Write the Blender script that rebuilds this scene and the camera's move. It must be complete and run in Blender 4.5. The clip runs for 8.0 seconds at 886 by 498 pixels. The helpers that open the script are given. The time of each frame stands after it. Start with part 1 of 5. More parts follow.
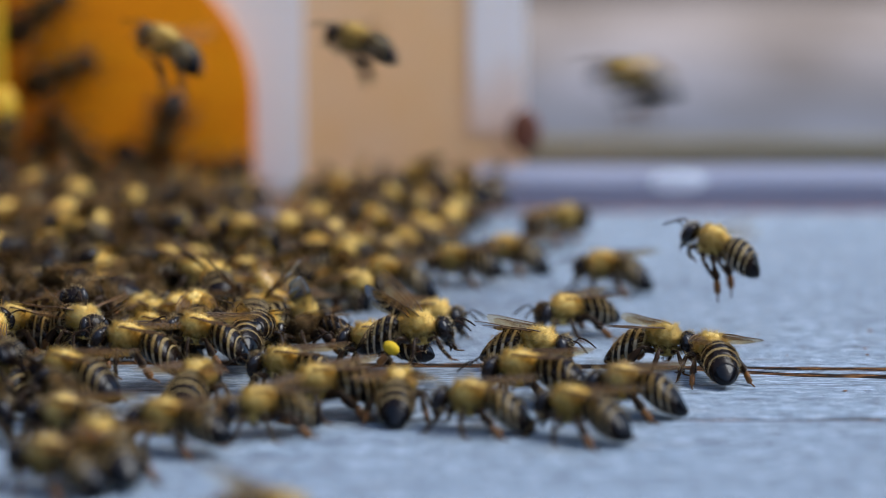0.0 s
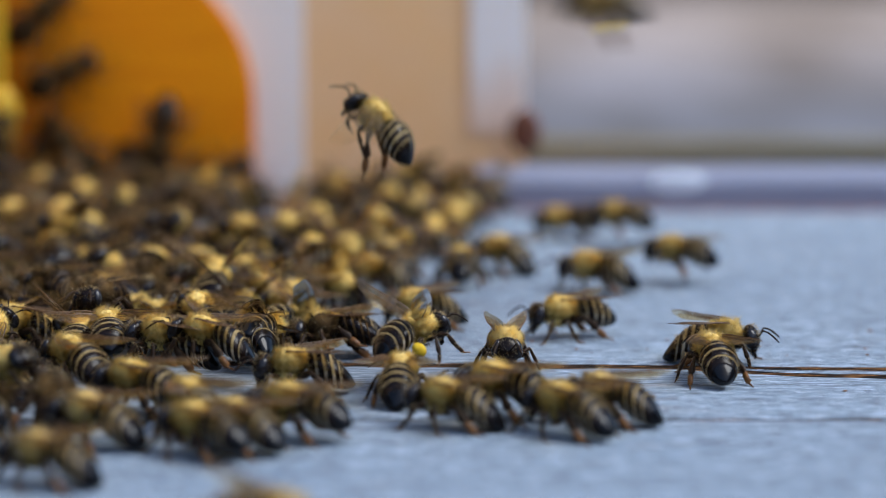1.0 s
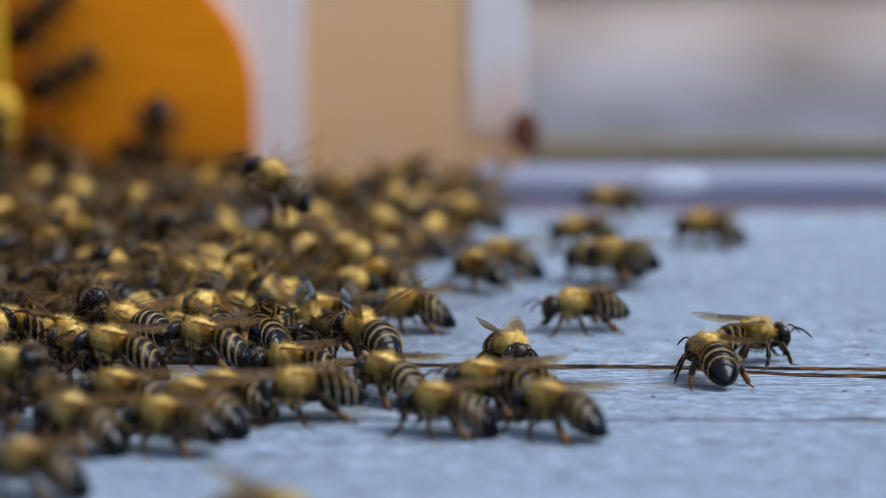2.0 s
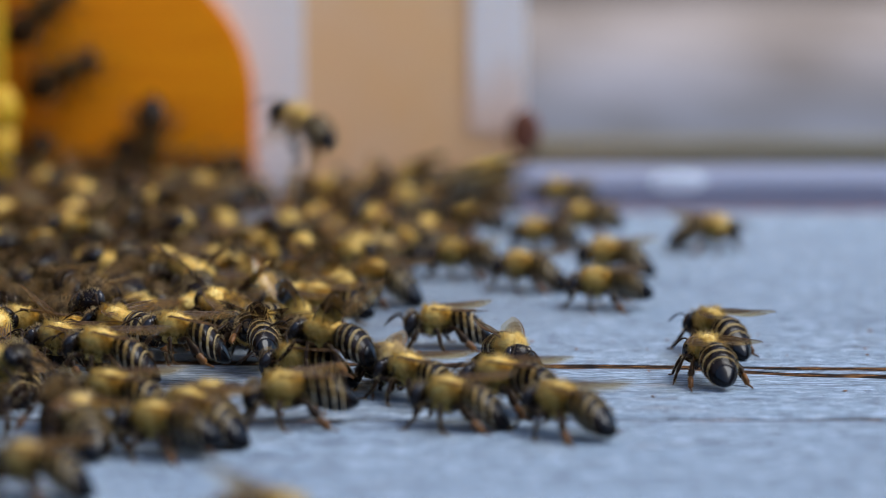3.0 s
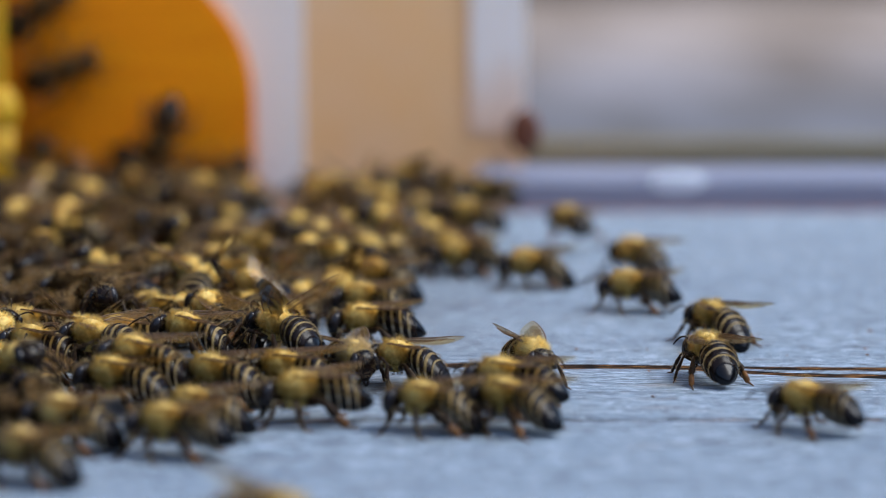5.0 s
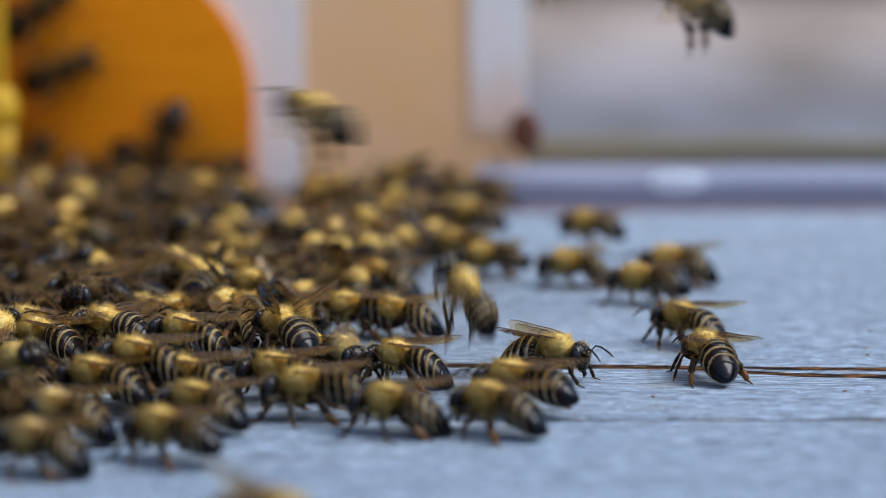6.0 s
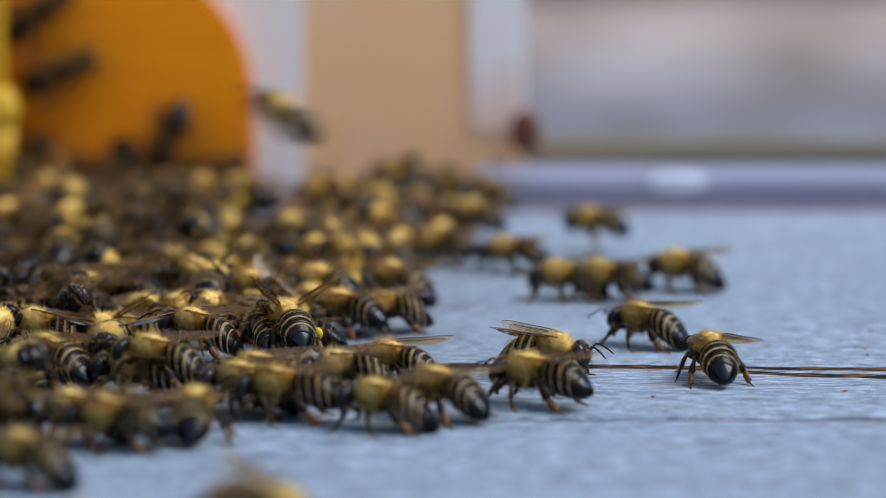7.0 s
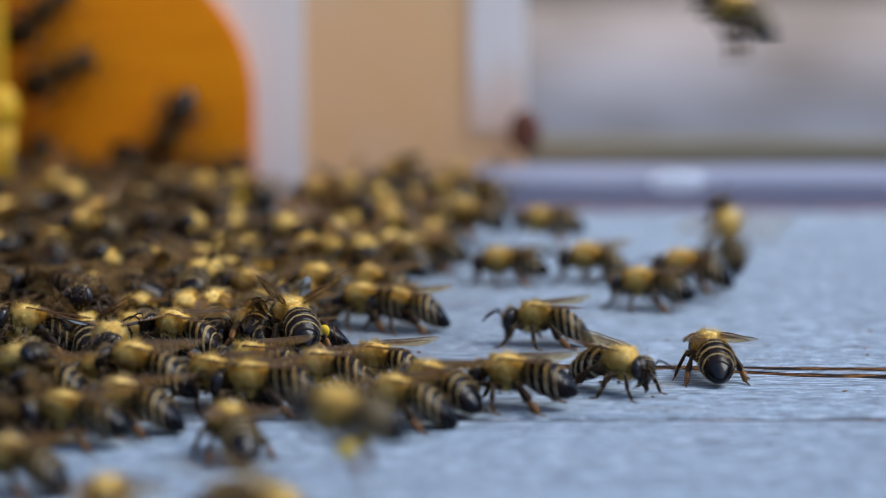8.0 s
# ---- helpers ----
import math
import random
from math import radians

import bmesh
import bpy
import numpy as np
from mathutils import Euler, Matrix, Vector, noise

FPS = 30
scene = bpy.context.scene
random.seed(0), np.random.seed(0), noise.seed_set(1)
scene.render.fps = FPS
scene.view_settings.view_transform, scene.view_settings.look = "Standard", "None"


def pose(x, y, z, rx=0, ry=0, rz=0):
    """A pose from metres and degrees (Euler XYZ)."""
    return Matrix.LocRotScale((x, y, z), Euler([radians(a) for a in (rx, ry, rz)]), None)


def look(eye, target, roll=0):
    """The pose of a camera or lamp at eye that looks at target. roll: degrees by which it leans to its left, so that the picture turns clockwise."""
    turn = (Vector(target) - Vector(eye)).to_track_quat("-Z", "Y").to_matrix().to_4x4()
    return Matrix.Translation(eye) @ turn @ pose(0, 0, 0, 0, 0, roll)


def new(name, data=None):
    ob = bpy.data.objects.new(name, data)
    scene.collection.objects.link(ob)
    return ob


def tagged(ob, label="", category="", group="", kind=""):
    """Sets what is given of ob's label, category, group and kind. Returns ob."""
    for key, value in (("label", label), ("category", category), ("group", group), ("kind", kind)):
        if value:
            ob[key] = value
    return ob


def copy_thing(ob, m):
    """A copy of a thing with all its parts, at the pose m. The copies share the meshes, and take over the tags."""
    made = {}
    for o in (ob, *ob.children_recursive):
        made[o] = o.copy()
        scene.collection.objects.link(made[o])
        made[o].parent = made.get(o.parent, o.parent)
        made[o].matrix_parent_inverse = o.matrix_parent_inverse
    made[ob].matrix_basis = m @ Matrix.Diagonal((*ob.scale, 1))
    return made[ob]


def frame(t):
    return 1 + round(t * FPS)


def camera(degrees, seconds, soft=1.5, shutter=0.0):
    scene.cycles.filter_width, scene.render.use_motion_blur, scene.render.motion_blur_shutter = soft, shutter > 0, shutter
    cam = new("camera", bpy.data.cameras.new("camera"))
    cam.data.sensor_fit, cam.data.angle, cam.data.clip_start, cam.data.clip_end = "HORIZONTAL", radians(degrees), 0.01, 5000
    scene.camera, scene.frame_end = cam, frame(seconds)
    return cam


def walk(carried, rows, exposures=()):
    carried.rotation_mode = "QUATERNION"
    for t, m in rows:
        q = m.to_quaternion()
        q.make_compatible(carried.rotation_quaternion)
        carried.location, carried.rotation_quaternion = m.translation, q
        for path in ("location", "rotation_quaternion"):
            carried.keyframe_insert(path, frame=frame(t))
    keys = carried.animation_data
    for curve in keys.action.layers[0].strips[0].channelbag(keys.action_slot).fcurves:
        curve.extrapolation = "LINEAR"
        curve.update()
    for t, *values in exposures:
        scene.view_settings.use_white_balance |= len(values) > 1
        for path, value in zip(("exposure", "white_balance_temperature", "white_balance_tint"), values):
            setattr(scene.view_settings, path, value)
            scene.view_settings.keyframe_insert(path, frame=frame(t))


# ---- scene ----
# the camera stands still, close to the boards, with a shallow depth of field
cam = camera(20.0, 8.0, soft=0.9, shutter=0.5)
EYE = pose(0, 0, 0.0547, 90 - 8.204, 0, 0)
walk(cam, [(0.0, EYE), (8.0, EYE)], exposures=[(0.0, 0.76, 6030, 9), (8.0, 0.76, 6030, 9)])
cam.data.dof.use_dof = True
cam.data.dof.focus_distance = 0.283
cam.data.dof.aperture_fstop = 13.8

# ---- light: open shade under a bright sky ----
world = bpy.data.worlds.new("sky")
scene.world = world
world.use_nodes = True
wn = world.node_tree.nodes
sky = wn.new("ShaderNodeTexSky")
sky.sky_type = "NISHITA"
sky.sun_disc = False
sky.sun_elevation = radians(60)
sky.sun_rotation = radians(120)
wn["Background"].inputs["Strength"].default_value = 0.15
world.node_tree.links.new(sky.outputs["Color"], wn["Background"].inputs["Color"])
sun = new("sun", bpy.data.lights.new("sun", "SUN"))
sun.data.energy = 1.9
sun.data.angle = radians(34)
sun.data.color = (1.0, 0.96, 0.9)
sun.matrix_world = look((0.72, -0.10, 1.0), (0, 0, 0))


# ---- materials ----
def material(name, colour, rough=0.6, metal=0.0, spec=0.5):
    m = bpy.data.materials.new(name)
    m.use_nodes = True
    b = m.node_tree.nodes["Principled BSDF"]
    b.inputs["Base Color"].default_value = (*colour, 1)
    b.inputs["Roughness"].default_value = rough
    b.inputs["Metallic"].default_value = metal
    b.inputs["Specular IOR Level"].default_value = spec
    return m


def node(m, kind, **values):
    n = m.node_tree.nodes.new(kind)
    for key, value in values.items():
        n.inputs[key].default_value = value
    return n


def link(m, a, b):
    m.node_tree.links.new(a, b)


def ramp(m, source, stops):
    r = m.node_tree.nodes.new("ShaderNodeValToRGB")
    el = r.color_ramp.elements
    while len(el) < len(stops):
        el.new(0.5)
    for e, (p, c) in zip(el, stops):
        e.position, e.color = p, (*c, 1)
    link(m, source, r.inputs["Fac"])
    return r


def coords(m, scale=(1, 1, 1), turn=(0, 0, 0), space="Object"):
    tc = m.node_tree.nodes.new("ShaderNodeTexCoord")
    mp = m.node_tree.nodes.new("ShaderNodeMapping")
    mp.inputs["Scale"].default_value = scale
    mp.inputs["Rotation"].default_value = turn
    link(m, tc.outputs[space], mp.inputs["Vector"])
    return mp.outputs["Vector"]


def noise_tex(m, vector, scale, detail=4.0, rough=0.55):
    n = node(m, "ShaderNodeTexNoise", Scale=scale, Detail=detail, Roughness=rough)
    link(m, vector, n.inputs["Vector"])
    return n.outputs["Fac"]


def mix(m, fac, a, b, blend="MIX"):
    n = m.node_tree.nodes.new("ShaderNodeMix")
    n.data_type, n.blend_type = "RGBA", blend
    for value, sock in ((fac, n.inputs[0]), (a, n.inputs[6]), (b, n.inputs[7])):
        if isinstance(value, (int, float)):
            sock.default_value = value
        elif isinstance(value, tuple):
            sock.default_value = (*value, 1)
        else:
            link(m, value, sock)
    return n.outputs[2]


def bump(m, height, distance, strength=1.0):
    n = node(m, "ShaderNodeBump", Strength=strength, Distance=distance)
    link(m, height, n.inputs["Height"])
    link(m, n.outputs["Normal"], m.node_tree.nodes["Principled BSDF"].inputs["Normal"])


def base(m, colour, rough=None):
    b = m.node_tree.nodes["Principled BSDF"]
    link(m, colour, b.inputs["Base Color"])
    if rough is not None:
        link(m, rough, b.inputs["Roughness"])


def weathered_wood():
    """Grey sun-bleached plank: long grain along x, darker cracks, bleached ridges, brown stains."""
    m = material("weathered_wood", (0.35, 0.35, 0.36), 0.7, spec=0.4)
    fine = noise_tex(m, coords(m, (42, 400, 400)), 5.0, 6.0, 0.78)
    coarse = noise_tex(m, coords(m, (6, 120, 120)), 4.0, 5.0, 0.65)
    wide = noise_tex(m, coords(m, (4, 26, 26)), 3.0, 3.0)
    blotch = noise_tex(m, coords(m, (34, 120, 120)), 2.0, 4.0)
    grain = ramp(m, fine, [(0.33, (0.076, 0.106, 0.139)), (0.47, (0.258, 0.337, 0.425)), (0.62, (0.458, 0.588, 0.722))])
    band = ramp(m, coarse, [(0.30, (0.52, 0.52, 0.54)), (0.5, (0.92, 0.92, 0.92)), (0.7, (1.08, 1.08, 1.08))])
    tone = ramp(m, wide, [(0.3, (0.78, 0.79, 0.81)), (0.6, (0.92, 0.92, 0.92))])
    c = mix(m, 1.0, grain.outputs[0], band.outputs[0], "MULTIPLY")
    c = mix(m, 1.0, c, tone.outputs[0], "MULTIPLY")
    fleck = noise_tex(m, coords(m, (70, 380, 380)), 4.5, 5.0, 0.82)
    bright = ramp(m, fleck, [(0.51, (0, 0, 0)), (0.62, (0.95, 0.95, 0.95))])
    c = mix(m, bright.outputs[0], c, (0.62, 0.73, 0.86))
    split = ramp(m, fleck, [(0.36, (0.95, 0.95, 0.95)), (0.46, (0, 0, 0))])
    c = mix(m, split.outputs[0], c, (0.11, 0.105, 0.10))
    stain = ramp(m, blotch, [(0.62, (0, 0, 0)), (0.80, (0.45, 0.45, 0.45))])
    c = mix(m, stain.outputs[0], c, (0.33, 0.22, 0.13))
    # wood browned by wax and traffic at the entrance, with throng shade painted in
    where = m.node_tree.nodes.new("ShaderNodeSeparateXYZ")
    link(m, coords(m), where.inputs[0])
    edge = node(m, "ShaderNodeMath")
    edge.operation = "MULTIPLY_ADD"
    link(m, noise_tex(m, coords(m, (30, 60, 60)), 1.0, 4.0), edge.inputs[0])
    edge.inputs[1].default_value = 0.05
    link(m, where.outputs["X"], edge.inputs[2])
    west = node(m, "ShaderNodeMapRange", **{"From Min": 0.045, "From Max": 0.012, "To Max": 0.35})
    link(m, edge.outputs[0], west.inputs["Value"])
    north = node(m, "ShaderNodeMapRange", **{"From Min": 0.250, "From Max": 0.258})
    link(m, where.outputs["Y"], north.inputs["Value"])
    trodden_shade = node(m, "ShaderNodeMath")
    trodden_shade.operation = "MULTIPLY"
    link(m, west.outputs[0], trodden_shade.inputs[0])
    link(m, north.outputs[0], trodden_shade.inputs[1])
    c = mix(m, trodden_shade.outputs[0], c, mix(m, 1.0, c, (0.36, 0.25, 0.17), "MULTIPLY"))
    base(m, c)
    bump(m, fine, 0.0006, 0.8)
    return m


def painted_wood(name, colour, worn, grain=0.25, rough=0.6, flat=False):
    m = material(name, colour, rough)
    fine = noise_tex(m, coords(m, (14, 160, 160) if flat else (160, 160, 14)), 3.0, 5.0, 0.6)
    patch = noise_tex(m, coords(m, (12, 30, 60) if flat else (30, 30, 22)), 1.6, 3.0)
    f = ramp(m, fine, [(0.35, (0, 0, 0)), (0.75, (grain, grain, grain))])
    c = mix(m, f.outputs[0], colour, worn)
    p = ramp(m, patch, [(0.45, (0, 0, 0)), (0.75, (0.6, 0.6, 0.6))])
    base(m, mix(m, p.outputs[0], c, worn))
    bump(m, fine, 0.0003, 0.4)
    return m


def varied(name, dark, light, scale, rough, spec=0.5, depth=0.00004, coat=0.0, range_of=(0.78, 1.1)):
    """Cuticle or hair with a fine mottle, and a shade of its own for each bee part."""
    m = material(name, light, rough, spec=spec)
    n = noise_tex(m, coords(m), scale, 3.0)
    info = m.node_tree.nodes.new("ShaderNodeObjectInfo")
    r = ramp(m, n, [(0.3, dark), (0.7, light)])
    shade = ramp(m, info.outputs["Random"], [(0.0, (range_of[0], range_of[0] * 0.97, range_of[0] * 0.94)), (1.0, (range_of[1], range_of[1], range_of[1] * 1.02))])
    m.node_tree.nodes["Principled BSDF"].inputs["Coat Weight"].default_value = coat
    m.node_tree.nodes["Principled BSDF"].inputs["Coat Roughness"].default_value = 0.12
    m.node_tree.nodes["Principled BSDF"].inputs["Coat IOR"].default_value = 1.6
    base(m, mix(m, 1.0, r.outputs[0], shade.outputs[0], "MULTIPLY"))
    bump(m, n, depth, 0.5)
    return m


def gap_dirt():
    """Black dirt in the joints with orange-brown wax and splinters."""
    m = material("gap_dirt", (0.01, 0.008, 0.006), 0.9, spec=0.1)
    n = noise_tex(m, coords(m, (90, 500, 500)), 3.0, 4.0, 0.7)
    base(m, ramp(m, n, [(0.48, (0.008, 0.006, 0.005)), (0.57, (0.10, 0.045, 0.015)), (0.70, (0.36, 0.18, 0.055))]).outputs[0])
    bump(m, n, 0.0004, 0.8)
    return m


def wing_membrane(name, thin, thick):
    m = material(name, (0.36, 0.23, 0.09), 0.25)
    out = m.node_tree.nodes["Material Output"]
    gloss = m.node_tree.nodes["Principled BSDF"]
    clear = node(m, "ShaderNodeBsdfTransparent", Color=(0.97, 0.92, 0.80, 1) if name == "wing_membrane" else (0.97, 0.95, 0.92, 1))
    cells = m.node_tree.nodes.new("ShaderNodeMixShader")
    n = noise_tex(m, coords(m, (1, 1, 1)), 700.0, 2.0)
    r = ramp(m, n, [(0.3, (thin, thin, thin)), (0.7, (thick, thick, thick))])
    link(m, r.outputs[0], cells.inputs["Fac"])
    link(m, clear.outputs[0], cells.inputs[1])
    link(m, gloss.outputs[0], cells.inputs[2])
    sheen = node(m, "ShaderNodeBsdfGlossy", Roughness=0.12)
    edge = node(m, "ShaderNodeFresnel", IOR=1.18)
    top = m.node_tree.nodes.new("ShaderNodeMixShader")
    link(m, edge.outputs[0], top.inputs["Fac"])
    link(m, cells.outputs[0], top.inputs[1])
    link(m, sheen.outputs[0], top.inputs[2])
    link(m, top.outputs[0] if name == "wing_membrane" else cells.outputs[0], out.inputs["Surface"])
    return m


WOOD = weathered_wood()
BEIGE = painted_wood("pale_bare_wood", (0.88, 0.545, 0.25), (0.86, 0.63, 0.42))
PALE = painted_wood("faded_paint", (0.62, 0.68, 0.76), (0.56, 0.61, 0.70))
ORANGE = painted_wood("orange_paint", (0.86, 0.32, 0.002), (0.66, 0.15, 0.001), 0.4, flat=True)
ORANGE.node_tree.nodes["Principled BSDF"].inputs["Specular IOR Level"].default_value = 0.15
WHITE = painted_wood("white_paint", (0.86, 0.82, 0.78), (0.86, 0.83, 0.83))


def faded_trim():
    """White paint that has worn off towards the foot of the board."""
    m = painted_wood("faded_trim_paint", (0.86, 0.82, 0.78), (0.86, 0.83, 0.83))
    white = m.node_tree.nodes["Principled BSDF"].inputs["Base Color"].links[0].from_socket
    where = m.node_tree.nodes.new("ShaderNodeSeparateXYZ")
    link(m, coords(m), where.inputs[0])
    edge = m.node_tree.nodes.new("ShaderNodeMath")
    edge.operation = "MULTIPLY_ADD"
    link(m, noise_tex(m, coords(m, (300, 300, 90)), 1.0, 4.0), edge.inputs[0])
    edge.inputs[1].default_value = 0.016
    link(m, where.outputs["Z"], edge.inputs[2])
    worn = node(m, "ShaderNodeMapRange", **{"From Min": 0.021, "From Max": 0.034})
    link(m, edge.outputs[0], worn.inputs["Value"])
    base(m, mix(m, worn.outputs[0], (0.80, 0.60, 0.46), white))
    return m


FADED = faded_trim()
GAP = gap_dirt()
YELLOW = painted_wood("yellow_paint", (0.572, 0.37, 0.008), (0.536, 0.295, 0.008))
MOSS = painted_wood("mossy_wood", (0.169, 0.154, 0.1), (0.208, 0.185, 0.146), flat=True)
BLUE_WASH = painted_wood("blue_washed_wood", (0.225, 0.25, 0.345), (0.25, 0.26, 0.325), 0.5, flat=True)
RED_DIRT = varied("reddish_dirt", (0.10, 0.05, 0.045), (0.30, 0.17, 0.15), 250, 0.9, 0.1)
RUST = varied("rusty_iron", (0.05, 0.016, 0.008), (0.19, 0.06, 0.025), 400, 0.8)
CRUMB = varied("wax_crumb", (0.16, 0.06, 0.02), (0.42, 0.20, 0.06), 900, 0.7)
CUTICLE = varied("dark_brown_cuticle", (0.004, 0.0025, 0.002), (0.014, 0.007, 0.004), 1500, 0.22, 0.16)
TIP = varied("black_tip_cuticle", (0.002, 0.002, 0.003), (0.005, 0.005, 0.006), 900, 0.15, 0.22)
BAND = varied("tan_band", (0.15, 0.098, 0.028), (0.42, 0.30, 0.11), 2500, 0.6, 0.4)
# pale side felt, with the sky's sheen on the flanks put into its colour
FELT_SHEEN = varied("pale_felt_sheen", (0.36, 0.29, 0.18), (0.74, 0.66, 0.50), 2500, 0.4, 0.6)
FUR = varied("golden_fur", (0.86, 0.575, 0.10), (1.0, 0.88, 0.40), 620, 0.6, 0.15, range_of=(0.72, 1.12))
COAT = varied("thorax_undercoat", (0.42, 0.26, 0.05), (0.96, 0.72, 0.25), 1500, 0.9, 0.05)
SIDE_FUR = varied("amber_side_fur", (0.58, 0.37, 0.06), (1.0, 0.76, 0.25), 900, 0.6, 0.15, range_of=(0.7, 1.12))
# shade put into hair colour: thorax undersides, shaded throng, wall bees
SHADE_FUR = varied("shade_dark_fur", (0.03, 0.017, 0.007), (0.14, 0.08, 0.025), 900, 0.75, 0.15)
PALE_FUR = varied("pale_fur", (0.45, 0.33, 0.15), (0.76, 0.62, 0.36), 900, 0.75, 0.2)
for m in (FUR, SIDE_FUR, PALE_FUR):
    shine = node(m, "ShaderNodeBsdfTranslucent")
    link(m, m.node_tree.nodes["Principled BSDF"].inputs["Base Color"].links[0].from_socket, shine.inputs["Color"])
    both = node(m, "ShaderNodeMixShader", Fac=0.6)
    link(m, m.node_tree.nodes["Principled BSDF"].outputs[0], both.inputs[1])
    link(m, shine.outputs[0], both.inputs[2])
    link(m, both.outputs[0], m.node_tree.nodes["Material Output"].inputs["Surface"])
EYE_BLACK = varied("compound_eye", (0.008, 0.007, 0.008), (0.02, 0.016, 0.016), 4000, 0.17, 0.35)
LEG_DARK = varied("leg_cuticle", (0.012, 0.008, 0.005), (0.04, 0.02, 0.009), 1800, 0.35, 0.12)
LEG_AMBER = varied("amber_leg_cuticle", (0.06, 0.026, 0.007), (0.22, 0.09, 0.02), 1800, 0.45, 0.3)
WING = wing_membrane("wing_membrane", 0.02, 0.08)
CLEAR_WING = wing_membrane("clear_wing_membrane", 0.01, 0.05)
CLEAR_VEIN = wing_membrane("clear_wing_vein", 0.15, 0.25)
VEIN = varied("wing_vein", (0.07, 0.035, 0.012), (0.18, 0.09, 0.03), 900, 0.4)
POLLEN = varied("pollen", (0.66, 0.42, 0.02), (0.82, 0.6, 0.05), 1500, 0.9, 0.1)


# ---- mesh helpers (millimetres in, metres out) ----
MM = 0.001


def mesh_of(name, bm, mats, smooth=True):
    me = bpy.data.meshes.new(name)
    for f in bm.faces:
        f.smooth = smooth
    bm.to_mesh(me)
    bm.free()
    for m in mats:
        me.materials.append(m)
    return me


def part(name, bm, mats, parent, at=(0, 0, 0), label="", smooth=True, normals=None):
    """One mesh object under a thing; bm in millimetres about the point at."""
    bmesh.ops.transform(bm, matrix=Matrix.Scale(MM, 4) @ Matrix.Translation([-a for a in at]), verts=bm.verts)
    ob = new(name, mesh_of(name, bm, mats if isinstance(mats, (list, tuple)) else [mats], smooth))
    if normals:
        ob.data.normals_split_custom_set_from_vertices(normals)
    ob.parent = parent
    off = Vector(at) * MM - Vector(parent.get("pivot", (0, 0, 0)))
    ob.matrix_basis = Matrix.Translation(off)
    ob["pivot"] = [a * MM for a in at]
    return tagged(ob, label) if label else ob


def ball(bm, c, r, turn=(0, 0, 0), seg=18, rings=12, slot=0):
    m = Matrix.Translation(c) @ Euler([radians(a) for a in turn]).to_matrix().to_4x4() @ Matrix.Diagonal((*r, 1))
    made = bmesh.ops.create_uvsphere(bm, u_segments=seg, v_segments=rings, radius=1.0, matrix=m)
    for v in made["verts"]:
        for f in v.link_faces:
            f.material_index = slot


def tube(bm, pts, radii, seg=7, slots=None, flat=1.0):
    """A tapered limb through pts; flat squeezes it across the y axis."""
    pts = [Vector(p) for p in pts]
    rings = []
    for i, p in enumerate(pts):
        d = (pts[min(i + 1, len(pts) - 1)] - pts[max(i - 1, 0)]).normalized()
        side = d.cross(Vector((0, 1, 0.12))).normalized()
        up = d.cross(side)
        rings.append([bm.verts.new(p + radii[i] * (math.cos(a) * side + flat * math.sin(a) * up))
                      for a in (2 * math.pi * k / seg for k in range(seg))])
    for i, (a, b) in enumerate(zip(rings, rings[1:])):
        for k in range(seg):
            f = bm.faces.new((a[k], a[(k + 1) % seg], b[(k + 1) % seg], b[k]))
            f.material_index = slots[i] if slots else 0
    for ring in (rings[0], rings[-1]):
        bm.faces.new(ring if ring is rings[-1] else ring[::-1]).material_index = slots[-1] if slots else 0


def hairs(bm, spots, length, width, rng, lean=(0, 0, 0), slot=0, spread=0.45):
    """Fine leaning hairs; returns the body's normal at each of their vertices."""
    normals = []
    for p, n in spots:
        t = Vector([rng.uniform(-1, 1) for _ in range(3)])
        clump = noise.noise_vector(p * 1.4)
        d = (n + spread * (0.6 * t + 1.1 * clump) + Vector(lean)).normalized()
        side = d.cross(n)
        side = (side.normalized() if side.length > 1e-4 else d.orthogonal().normalized()) * width
        tip = p + d * length * (0.85 + 0.5 * clump.x) * rng.uniform(0.6, 1.25)
        bm.faces.new([bm.verts.new(q) for q in (p - side, p + side, tip)]).material_index = slot
        normals += [(n + 0.35 * t).normalized()] * 3
    return normals


def on_ball(c, r, count, rng, keep=lambda n: True):
    spots = []
    while len(spots) < count:
        n = Vector([rng.gauss(0, 1) for _ in range(3)]).normalized()
        if keep(n):
            spots.append((Vector(c) + Vector([n[i] * r[i] * 0.97 for i in range(3)]),
                          Vector([n[i] / r[i] for i in range(3)]).normalized()))
    return spots


